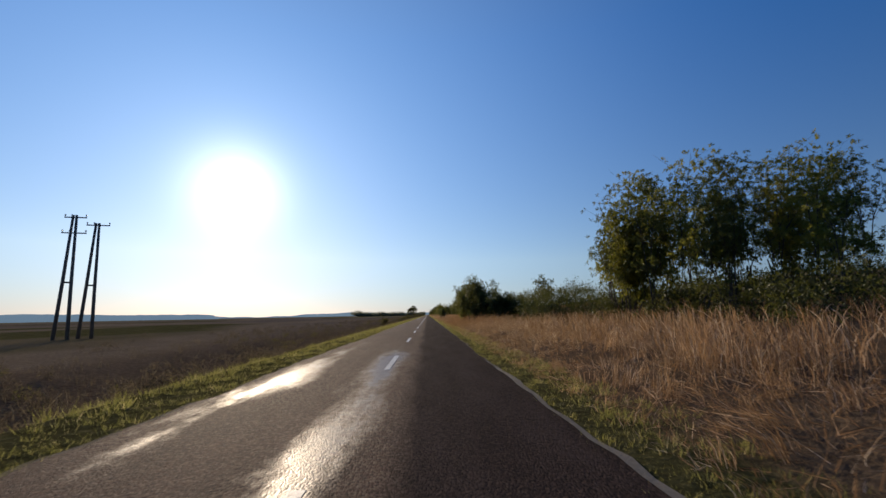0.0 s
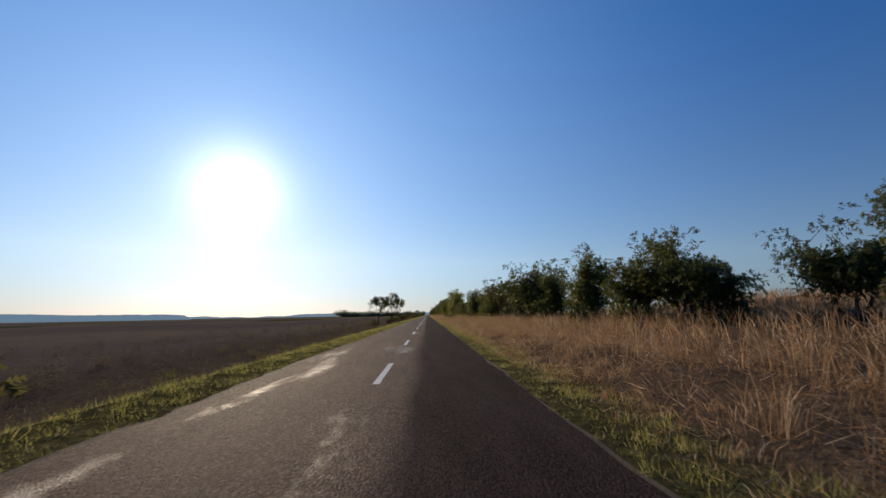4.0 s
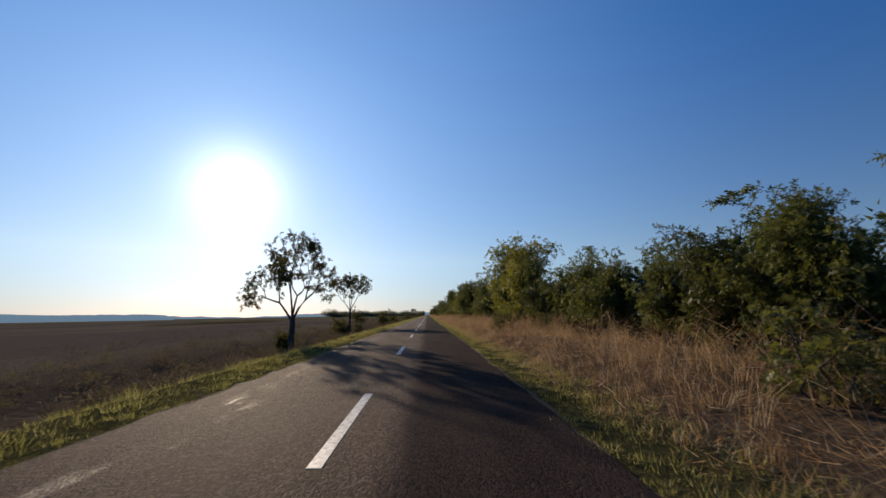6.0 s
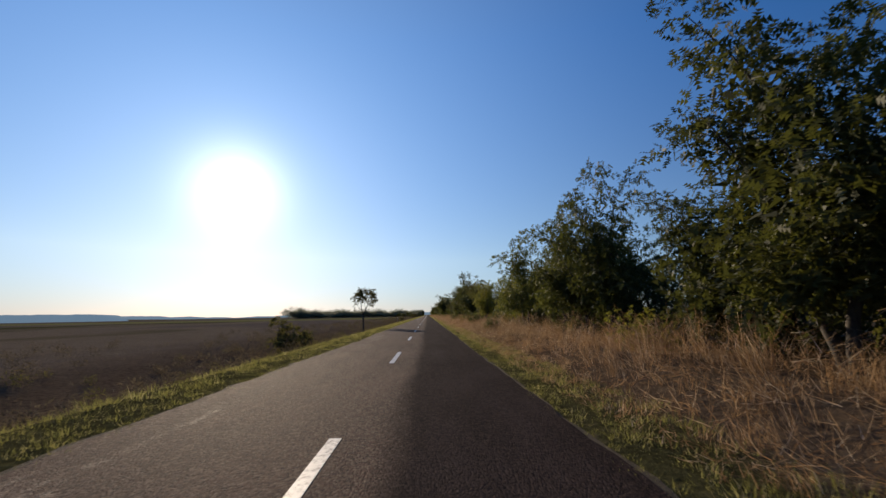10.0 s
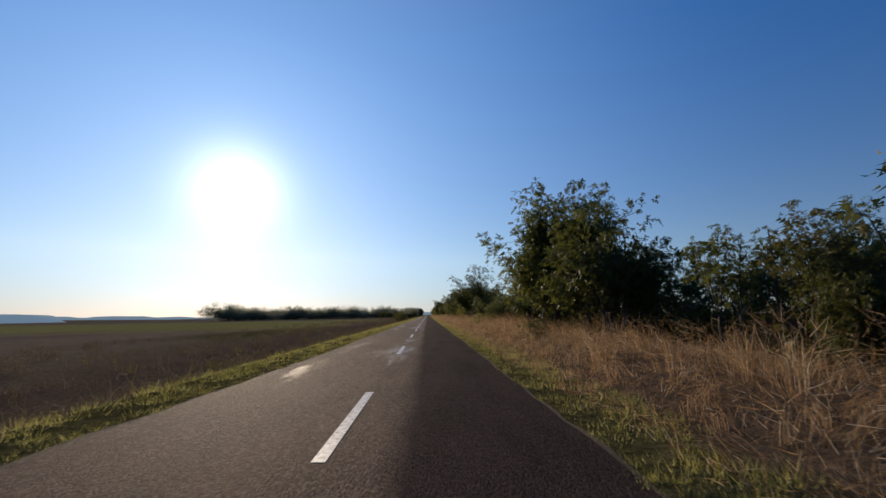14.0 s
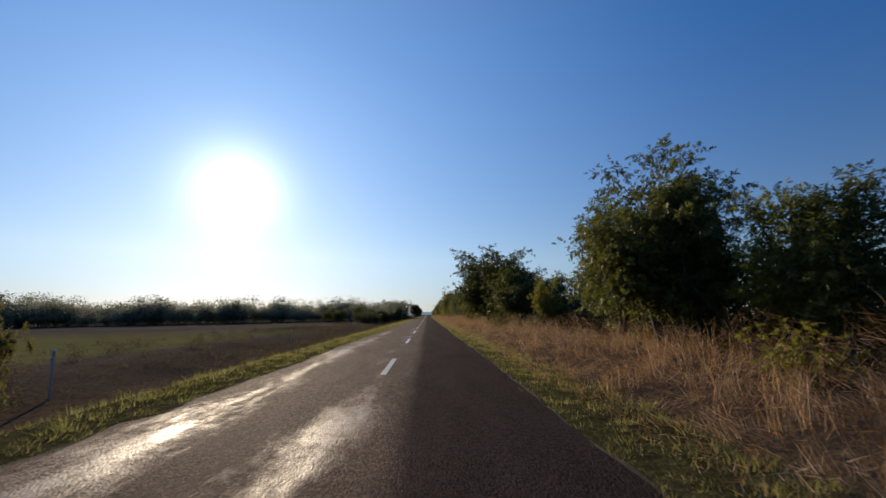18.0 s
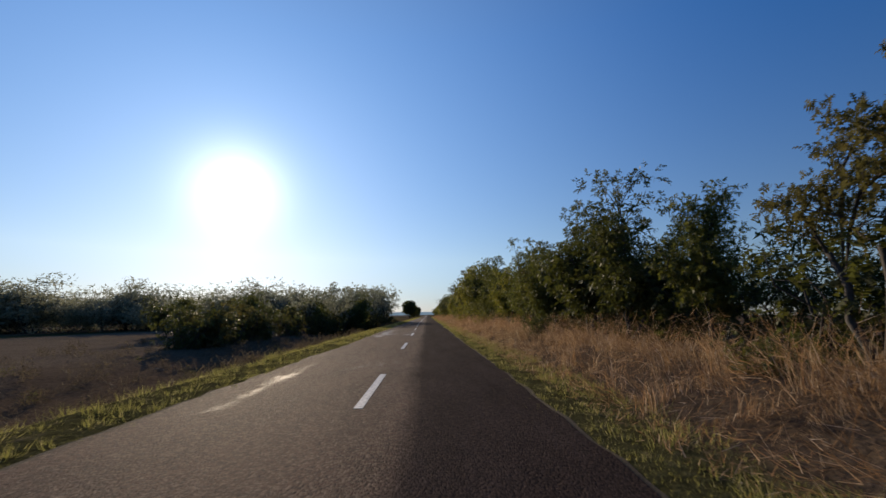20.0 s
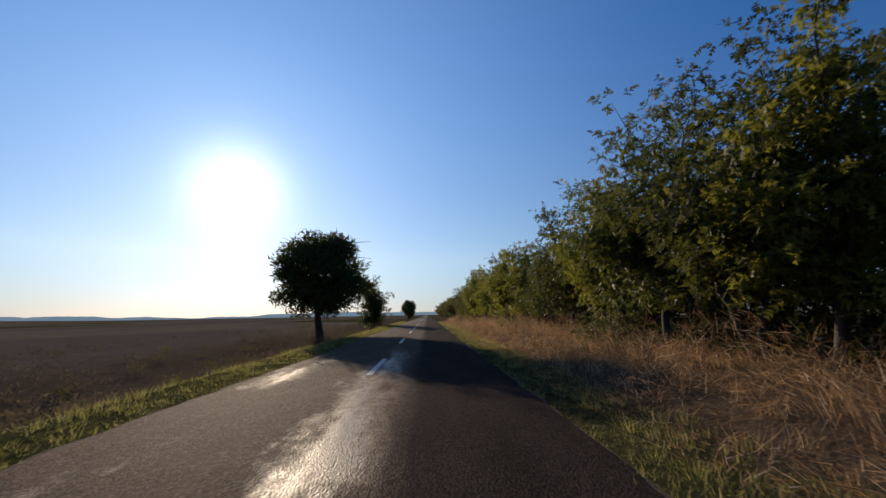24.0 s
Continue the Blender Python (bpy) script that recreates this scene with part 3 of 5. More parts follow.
def build_ash(name, seed, height, spread, fork, girth, count, leaf, material, label, mistletoe=False):
    """A lone tree with a clean trunk, forked like a vase, its thin leaves only along the outer twigs."""
    r = np.random.default_rng(seed)
    thing = new(name)
    trunk = bmesh.new()
    head = Vector((r.normal(0, 0.08), r.normal(0, 0.08), fork))
    tube(trunk, bent(Vector((0, 0, -0.25)), head, r, 0.03), [girth * 1.5, girth * 1.1, girth, girth * 0.95, girth * 0.9], 9)
    part("trunk", trunk, BARK, thing)
    tips, high = [], []

    def grow(bm, foot, way, length, radius, level):
        way = (way + Vector(r.normal(0, 0.10, 3))).normalized()
        end = foot + way * length
        mid = foot.lerp(end, 0.5) + Vector(r.normal(0, 0.05 * length, 3)) + Vector((0, 0, 0.03 * length))
        tube(bm, [foot, mid, end], [radius, radius * 0.82, radius * 0.66], 6 if level > 2 else 4)
        if level <= 1:
            tips.extend((mid, end))
        if level == 0:
            return
        if level == 2:
            tips.append(end)
        high.append(end)
        turn = r.uniform(0, 2 * math.pi)
        u = way.orthogonal().normalized()
        w = way.cross(u)
        n = 3 if level in (3, 1) else 2
        for k in range(n):
            a = turn + 2 * math.pi * k / n + r.uniform(-0.4, 0.4)
            out = way * 1.0 + (u * math.cos(a) + w * math.sin(a)) * r.uniform(0.45, 0.85) + Vector((0, 0, 0.10))
            grow(bm, end, out.normalized(), length * r.uniform(0.66, 0.86), radius * 0.62, level - 1)

    for k in range(4):
        a = 2 * math.pi * (k + r.uniform(-0.2, 0.2)) / 4
        limb = bmesh.new()
        start = head - Vector((0, 0, 0.25 * (k % 2)))
        grow(limb, start, Vector((math.cos(a) * 0.62, math.sin(a) * 0.62, 1.0)).normalized(), (height - fork) * 0.32, girth * 0.62, 4)
        part("limb", limb, BARK, thing)
    wide = max(math.hypot(p.x, p.y) for p in tips)
    top = max(p.z for p in tips)
    kx, kz = spread * 0.94 / wide, (height * 0.96 - fork) / (top - fork)
    for ob in thing.children:
        if ob.name.startswith("limb"):
            for v in ob.data.vertices:
                v.co = (v.co.x * kx, v.co.y * kx, v.co.z if v.co.z < fork else fork + (v.co.z - fork) * kz)
    centres = [(p.x * kx, p.y * kx, p.z if p.z < fork else fork + (p.z - fork) * kz) for p in tips]
    sizes = r.uniform(0.16, 0.34, len(centres))
    v, f = fronds(centres, sizes, count, leaf, r, 0.3)
    attach("crown", mesh_from("crown", v, [f], material), thing)
    if mistletoe:
        best = max(high, key=lambda p: p.z + 0.3 * p.x)
        c = (best.x * kx, best.y * kx, fork + (best.z - fork) * kz)
        v, f = leaves([c], [0.30], 1500, 0.10, r, 0.0, 1.0)
        attach("mistletoe", mesh_from("mistletoe", v, [f], LEAF_DARK), thing, "round dark mistletoe ball in the crown")
    return tagged(thing, label, "tree")


def build_bush(name, seed, height, spread, count, leaf, material, label, ragged=1.0):
    """A bush: many stems from the ground and leaf clumps from the foot to a ragged top."""
    r = np.random.default_rng(seed)
    thing = new(name)
    stems = bmesh.new()
    stool = stems.verts.new((0, 0, -0.25))
    centres, sizes = [], []
    for k in range(11):
        ang = 2 * math.pi * k / 11 + r.uniform(-0.3, 0.3)
        rad = spread * r.uniform(0.2, 0.95)
        top = Vector((math.cos(ang) * rad, math.sin(ang) * rad, height * r.uniform(0.6, 1.0) * (1 - 0.25 * rad / spread * ragged)))
        foot = Vector((math.cos(ang) * rad * 0.3, math.sin(ang) * rad * 0.3, -0.2))
        path = bent(foot, top, r, 0.07 * height)
        tube(stems, [stool.co.copy()] + path, [0.04, 0.035, 0.03, 0.024, 0.016, 0.006], 4, stool)
        for q in (1, 2, 3, 4):
            centres.append(tuple(path[q] + Vector(r.normal(0, 0.12 * spread, 3))))
            sizes.append(height * r.uniform(0.12, 0.23) * (1.15 - 0.1 * q))
    centres = [(x, y, max(z, 0.25)) for x, y, z in centres]
    v, f = fronds(centres, sizes, count // 5, leaf * 2.1, r, 0.1, 0.9)
    v[:, 2] = np.maximum(v[:, 2], 0.02)
    part("stem", stems, BARK, thing)
    attach("foliage", mesh_from("foliage", v, [f], material), thing)
    return tagged(thing, label, "bush")


class Stock:
    """Kinds of plants: the first of a kind is built, the others are copies of it."""

    def __init__(self):
        self.made = {}

    def plant(self, kind, x, y, height, wide=1.0, turn=0.0, group=""):
        build, own = KINDS[kind]
        k = height / own
        m = pose(x, y, float(land(x, y)) - 0.03, 0, 0, turn) @ Matrix.Diagonal((k * wide, k * wide, k, 1))
        if kind not in self.made:
            ob = self.made[kind] = build()
            ob.matrix_basis = m
        else:
            ob = copy_thing(self.made[kind], pose(0, 0, 0))
            ob.matrix_basis = m
        return tagged(ob, group=group)


ACACIA = "slender acacia tree with thin green leaves in the roadside hedgerow"
YELLOW = "acacia tree with leaves turning yellow in the roadside hedgerow"
DARK = "dense dark green tree in the roadside hedgerow"
SPARSE = "sparse young acacia with visible branches in the roadside hedgerow"
PALE = "sparse acacia in the thicket beside the road, leaves paled to imitate glare"
TALL = "tall thin-trunked acacia on the brown slope beside the road"
KINDS = {
    "a0": (lambda: build_tree("acacia_tree", 11, 6.5, 2.0, 2.0, 42, 0.56, 31782, 0.080, LEAF_GREEN, 0.16, core=4000, skirt=26, label=ACACIA), 6.5),
    "a1": (lambda: build_tree("acacia_tree", 12, 6.5, 1.7, 2.1, 44, 0.55, 31782, 0.080, LEAF_GREEN, 0.12, stems=2, core=4000, skirt=26, label=ACACIA), 6.5),
    "a2": (lambda: build_tree("acacia_tree", 13, 6.5, 2.3, 1.8, 40, 0.56, 28754, 0.080, LEAF_GREEN, 0.20, core=4000, skirt=26, label=ACACIA), 6.5),
    "a3": (lambda: build_tree("acacia_tree", 14, 6.5, 1.4, 2.2, 46, 0.53, 31782, 0.080, LEAF_DARK, 0.10, stems=2, core=4000, skirt=26, label=ACACIA), 6.5),
    "y0": (lambda: build_tree("acacia_tree", 21, 6.5, 1.8, 2.0, 44, 0.55, 31782, 0.080, LEAF_YELLOW, 0.13, stems=2, core=4000, skirt=26, label=YELLOW), 6.5),
    "y1": (lambda: build_tree("acacia_tree", 22, 6.5, 1.5, 2.1, 46, 0.53, 31782, 0.080, LEAF_YELLOW, 0.10, core=4000, skirt=26, label=YELLOW), 6.5),
    "d0": (lambda: build_tree("hedgerow_tree", 31, 5.0, 1.1, 2.0, 46, 0.56, 34808, 0.080, LEAF_DARK, 0.14, stems=2, core=4000, skirt=26, label=DARK), 5.0),
    "d1": (lambda: build_tree("hedgerow_tree", 32, 5.0, 1.0, 2.2, 48, 0.53, 34808, 0.080, LEAF_DARK, 0.12, stems=3, core=4000, skirt=26, label=DARK), 5.0),
    "d2": (lambda: build_tree("hedgerow_tree", 33, 5.0, 1.3, 1.8, 44, 0.56, 33295, 0.080, LEAF_GREEN, 0.15, stems=2, core=4000, skirt=26, label=DARK), 5.0),
    "s0": (lambda: build_tree("young_acacia", 41, 6.0, 1.8, 1.6, 40, 0.45, 12612, 0.080, LEAF_GREEN, 0.32, stems=2, girth=0.07, label=SPARSE), 6.0),
    "s1": (lambda: build_tree("young_acacia", 42, 6.0, 2.2, 1.7, 44, 0.42, 12612, 0.080, LEAF_GREY, 0.35, stems=2, girth=0.07, label=SPARSE), 6.0),
    "p0": (lambda: build_tree("thicket_acacia", 43, 6.0, 1.6, 1.9, 60, 0.40, 6800, 0.10, LEAF_HAZED, 0.30, stems=3, girth=0.05, label=PALE), 6.0),
    "p1": (lambda: build_tree("thicket_acacia", 44, 6.0, 2.0, 2.0, 60, 0.40, 6800, 0.10, LEAF_HAZED, 0.34, stems=3, girth=0.05, label=PALE), 6.0),
    "t0": (lambda: build_tree("tall_acacia", 51, 9.0, 2.4, 1.7, 60, 0.44, 15000, 0.09, LEAF_GREEN, 0.12, stems=3, girth=0.045, skirt=40, skirt_top=0.92, label=TALL), 9.0),
    "t1": (lambda: build_tree("tall_acacia", 52, 9.0, 1.8, 1.7, 60, 0.44, 15000, 0.09, LEAF_YELLOW, 0.1, stems=3, girth=0.045, skirt=40, skirt_top=0.92, label=TALL), 9.0),
    "t2": (lambda: build_tree("tall_acacia", 53, 9.0, 2.8, 1.7, 60, 0.44, 15000, 0.09, LEAF_GREEN, 0.14, stems=4, girth=0.045, skirt=40, skirt_top=0.92, label=TALL), 9.0),
    # b0 and b1 carry the shade of the hedge foot in their dark leaves
    "b0": (lambda: build_bush("bush", 61, 2.6, 1.5, 7000, 0.08, LEAF_DARK, "dense dark green bush at the foot of the hedgerow, darkened to imitate shade"), 2.6),
    "b1": (lambda: build_bush("bush", 62, 2.6, 1.7, 7000, 0.08, LEAF_DARK, "dense dark green bush at the foot of the hedgerow, darkened to imitate shade"), 2.6),
    "b2": (lambda: build_bush("bush", 63, 2.6, 1.5, 7000, 0.08, LEAF_GREEN, "green bush at the foot of the hedgerow"), 2.6),
    "b3": (lambda: build_bush("bush", 64, 2.6, 1.5, 7000, 0.08, LEAF_YELLOW, "bush with yellowing leaves at the foot of the hedgerow"), 2.6),
    "w0": (lambda: build_bush("ditch_bush", 71, 2.4, 1.3, 6500, 0.10, LEAF_GREY, "greyish shrub growing out of the roadside ditch"), 2.4),
    "w1": (lambda: build_bush("ditch_bush", 72, 2.4, 1.5, 6500, 0.10, LEAF_GREY, "greyish shrub growing out of the roadside ditch", 1.6), 2.4),
    "oak": (lambda: build_tree("oak_tree", 81, 8.0, 2.2, 2.9, 110, 0.80, 30000, 0.26, LEAF_DARK, 0.24, girth=0.22, label="broad dark oak tree standing alone beside the road", droop=0.0, split=True, ball=True), 8.0),
    "field": (lambda: build_ash("field_tree", 92, 7.0, 2.3, 3.0, 0.11, 3600, 0.155, LEAF_GREY, "slender lone tree with airy crown above the ditch"), 7.0),
    "field2": (lambda: build_ash("field_tree", 95, 7.4, 3.0, 2.1, 0.17, 5400, 0.15, LEAF_GREY, "lone tree with forked trunk and a dark mistletoe ball", True), 7.4),
    "far": (lambda: build_tree("woodland_tree", 99, 8.0, 0.6, 3.4, 60, 1.2, 2400, 0.42, LEAF_HAZED, 0.04, stems=3, label="tree at the edge of a distant wood, leaves paled for haze"), 8.0),
}
stock = Stock()
VARIANTS = {"a": ("a0", "a1", "a2", "a3"), "y": ("y0", "y1"), "d": ("d0", "d1", "d2"), "s": ("s0", "s1"), "t": ("t0", "t1", "t2"), "c": ("d0", "d2"), "b": ("b0", "b1", "b0", "b0", "b1", "b2", "b0", "b1")}

# the hedgerow on the right: distance along the road, to the side, height, kind
RIGHT_TREES = []
RIGHT_TREES += [(17.6, 18.0, 8.6, 't'), (18.7, 17.0, 9.2, 't'), (20.5, 15.0, 9.6, 't0'), (21.5, 13.2, 10.2, 't1'), (21.9, 18.0, 9.7, 't'), (24.9, 11.6, 10.2, 't1'), (25.3, 11.9, 7.6, 'y1'), (27.8, 15.0, 10.9, 't0'), (45.3, 8.5, 3.6, 'd'), (46.0, 7.5, 3.5, 'd'), (48.7, 7.5, 4.0, 'd'), (49.5, 6.2, 5.0, 'c'), (51.1, 5.8, 5.4, 'c'), (54.0, 5.2, 5.9, 'c'), (54.3, 14.0, 6.3, 's'), (57.0, 4.6, 2.2, 'y'), (57.1, 4.9, 5.9, 'c'), (64.7, 10.0, 5.4, 't'), (68.0, 10.0, 6.8, 't'), (70.1, 9.0, 4.2, 'y'), (80.0, 8.0, 2.1, 'd'), (81.6, 10.5, 4.1, 's0'), (82.1, 8.0, 2.2, 'd'), (85.4, 8.0, 2.9, 'd'), (89.8, 7.5, 2.9, 'd')]
RIGHT_TREES += [(97.9, 7.5, 3.8, 'd'), (101.8, 8.0, 3.1, 'd'), (108.2, 8.0, 5.8, 's'), (113.2, 8.2, 6.0, 'd2'), (114.8, 8.6, 5.1, 'a'), (117.0, 8.8, 4.2, 'd'), (126.0, 11.0, 4.9, 's'), (124.4, 11.0, 4.6, 'y'), (129.0, 12.0, 5.0, 's'), (144.8, 19.0, 4.0, 's'), (146.1, 18.0, 4.8, 's'), (149.9, 15.0, 4.8, 's'), (152.6, 12.0, 4.6, 'a'), (149.5, 13.0, 4.6, 'a'), (147.2, 13.2, 4.8, 's'), (155.6, 13.0, 4.8, 'd'), (159.9, 11.0, 4.9, 'd'), (163.1, 10.0, 5.2, 'd'), (163.2, 12.0, 5.4, 'd'), (169.8, 10.0, 5.5, 'd'), (175.6, 9.5, 5.6, 'a'), (178.6, 9.2, 5.6, 'd'), (181.8, 9.0, 5.9, 'd'), (205.9, 7.5, 4.8, 'a'), (208.0, 7.5, 4.4, 'd'), (209.3, 7.0, 3.8, 'd'), (212.6, 7.0, 3.3, 'd'), (223.9, 6.8, 3.4, 'a'), (224.2, 6.8, 3.2, 'd'), (224.7, 6.8, 3.4, 'a'), (226.5, 6.8, 3.4, 'd')]
RIGHT_TREES += [(229.3, 6.8, 3.2, 'd'), (233.2, 6.8, 3.6, 'd'), (235.5, 7.0, 4.3, 'a'), (237.3, 7.2, 4.1, 'd'), (239.6, 7.0, 3.6, 'd'), (241.6, 7.0, 3.9, 'd'), (243.8, 6.8, 4.8, 'a'), (246.9, 6.8, 6.6, 'y'), (249.4, 6.8, 6.4, 'a'), (251.7, 7.0, 7.3, 'y'), (252.6, 6.8, 7.7, 'y'), (264.0, 6.8, 5.0, 'a'), (264.0, 8.5, 5.2, 's'), (267.0, 6.8, 6.2, 'a'), (273.5, 6.8, 5.1, 'a'), (282.8, 6.8, 6.2, 'a'), (284.6, 6.8, 6.1, 'a'), (285.5, 6.8, 6.3, 'd'), (291.0, 6.0, 6.4, 'a'), (292.1, 6.8, 6.6, 'a'), (300.4, 6.8, 5.1, 'y'), (301.4, 6.8, 4.5, 'a'), (302.8, 6.8, 4.2, 'a'), (305.3, 6.8, 5.5, 's'), (310.9, 6.8, 6.4, 'y'), (312.2, 6.8, 6.0, 'y'), (320.2, 6.0, 7.0, 'a'), (325.7, 6.8, 7.6, 's')]
RIGHT_TREES += [(337.8, 6.9, 7.0, 'a2'), (338.3, 7.3, 5.6, 'y'), (341.3, 6.8, 5.0, 'a'), (343.2, 6.8, 5.5, 's'), (347.5, 6.8, 5.6, 'a'), (353.8, 6.5, 5.5, 'a'), (358.0, 6.8, 4.1, 'a'), (359.1, 6.8, 4.1, 'a'), (362.5, 6.8, 3.7, 'd'), (367.5, 6.8, 3.9, 'd'), (373.3, 6.8, 4.2, 'd'), (387.7, 6.8, 5.1, 'd'), (433.0, 6.8, 5.2, 'a'), (435.1, 6.8, 5.2, 'a'), (436.7, 6.8, 4.6, 'd'), (440.6, 7.5, 6.1, 's'), (444.8, 6.8, 8.3, 'a'), (451.1, 6.8, 6.0, 'd'), (453.0, 6.8, 6.4, 'a'), (454.5, 6.8, 6.1, 'a'), (458.8, 6.8, 7.2, 'a'), (461.7, 6.5, 7.1, 's'), (469.2, 6.8, 4.6, 'a'), (471.8, 6.8, 3.7, 'y'), (474.7, 6.8, 3.2, 'd')]
RIGHT_TREES += [(479.4, 6.8, 5.5, 's'), (487.3, 6.8, 3.3, 's'), (488.3, 6.8, 2.5, 'd'), (489.8, 6.8, 2.7, 'd'), (492.5, 6.8, 3.1, 'd'), (497.0, 7.0, 5.2, 'a'), (507.1, 6.2, 7.5, 'd'), (508.1, 6.8, 7.3, 'd'), (510.5, 6.8, 7.6, 'd'), (513.9, 6.2, 6.3, 'd'), (524.0, 6.8, 2.5, 'd'), (524.8, 6.8, 3.4, 's'), (527.2, 6.8, 3.4, 's'), (533.6, 7.2, 5.8, 'd'), (536.7, 6.8, 7.6, 'a'), (540.3, 6.0, 7.9, 'd'), (544.7, 6.8, 4.0, 's'), (546.3, 6.8, 3.5, 'd'), (555.2, 6.8, 3.0, 'd'), (560.5, 6.8, 3.2, 'd'), (562.3, 7.5, 3.0, 's'), (563.8, 7.5, 2.8, 'd'), (566.0, 6.8, 3.5, 'd'), (568.4, 7.0, 4.6, 'd')]
RIGHT_TREES += [(571.7, 6.5, 7.2, 'a'), (576.9, 6.0, 6.7, 'd'), (579.9, 6.8, 5.9, 's'), (582.1, 7.5, 5.9, 's'), (590.0, 6.8, 5.3, 'd'), (595.9, 6.9, 5.9, 'y'), (598.0, 6.9, 5.7, 'y'), (600.6, 6.9, 5.2, 'y'), (603.2, 6.8, 4.9, 's'), (608.2, 6.8, 5.3, 'd'), (614.3, 6.0, 6.4, 'd'), (615.9, 6.8, 6.7, 'a'), (618.4, 6.8, 4.1, 'd'), (625.2, 6.8, 4.0, 'd'), (633.7, 6.8, 3.4, 'd'), (635.4, 6.8, 5.0, 'd'), (637.6, 6.8, 5.2, 'd'), (641.5, 6.8, 5.0, 'd'), (647.5, 6.8, 4.1, 'a'), (647.9, 6.8, 3.5, 'd'), (649.7, 6.8, 4.2, 'a'), (662.4, 6.8, 5.0, 'y'), (664.7, 6.8, 5.6, 'a'), (669.1, 6.8, 3.6, 'a')]
RIGHT_TREES += [(670.3, 6.8, 3.9, 'y'), (673.2, 6.8, 4.7, 'a'), (673.5, 6.2, 5.7, 'd'), (675.2, 6.8, 6.4, 'a'), (678.2, 6.8, 6.2, 'a'), (687.7, 6.8, 3.6, 'y'), (689.6, 6.8, 3.2, 's'), (691.5, 6.8, 3.7, 's'), (691.9, 6.0, 4.7, 'd'), (694.4, 6.8, 5.4, 'd'), (697.3, 6.5, 6.5, 'd'), (703.2, 5.6, 7.8, 'd'), (704.0, 5.5, 7.4, 'd'), (760.3, 6.8, 5.1, 'd'), (761.1, 6.8, 5.1, 'a'), (762.4, 6.8, 5.0, 's'), (764.1, 6.8, 6.3, 'a'), (767.2, 6.8, 5.1, 'a'), (772.3, 6.5, 5.4, 'y'), (777.7, 6.9, 5.3, 'd'), (779.9, 6.8, 5.9, 'a'), (781.3, 6.8, 6.1, 'a'), (783.2, 6.9, 6.7, 'd'), (785.4, 7.5, 7.7, 'a'), (786.1, 6.8, 7.9, 'a'), (789.0, 6.0, 6.9, 'y')]
RIGHT_TREES += [(791.2, 6.0, 7.9, 'y'), (799.1, 6.8, 8.6, 's'), (804.9, 6.8, 9.0, 's'), (811.9, 6.0, 5.3, 'y'), (815.0, 6.8, 5.7, 'y'), (816.8, 6.8, 6.8, 's'), (820.2, 6.8, 7.6, 'a'), (821.5, 6.3, 6.1, 's'), (825.1, 6.0, 4.9, 'y'), (831.8, 5.6, 5.7, 'y'), (834.5, 6.8, 7.0, 'a'), (837.9, 6.8, 6.6, 's'), (846.2, 6.2, 5.2, 'y'), (850.2, 6.7, 6.2, 'a'), (853.5, 6.8, 4.2, 'd'), (856.0, 6.8, 5.6, 'd'), (858.0, 6.8, 6.1, 'd'), (862.4, 6.0, 6.4, 'd'), (870.0, 5.3, 6.5, 'a'), (872.8, 6.8, 7.8, 'a'), (879.3, 6.5, 7.9, 'a'), (886.0, 6.6, 7.2, 'a'), (890.0, 6.8, 6.8, 'y'), (891.6, 6.8, 7.7, 'a'), (894.8, 6.5, 7.5, 'a')]
RIGHT_TREES += [(899.0, 6.4, 6.8, 'y'), (902.8, 6.4, 6.3, 'a'), (907.2, 6.5, 6.0, 'a'), (910.8, 6.4, 5.9, 'y'), (914.4, 5.8, 6.0, 'y'), (918.2, 6.3, 6.1, 'a'), (923.0, 6.0, 6.1, 'y'), (928.4, 6.2, 6.2, 'y'), (934.6, 5.8, 6.6, 'y')]

# stretches between those places
dice = random.Random(5)
for a, b, lo, hi in ((185, 206, 4.0, 5.3), (372, 432, 4.2, 6.6), (704, 760, 4.5, 6.6), (936, 1130, 5.0, 7.0)):
    y = a
    while y < b:
        RIGHT_TREES.append((y, 6.2 + dice.random() * 1.5, lo + (hi - lo) * dice.random(), dice.choice("aaydds")))
        y += 3.6 + 2.4 * dice.random()


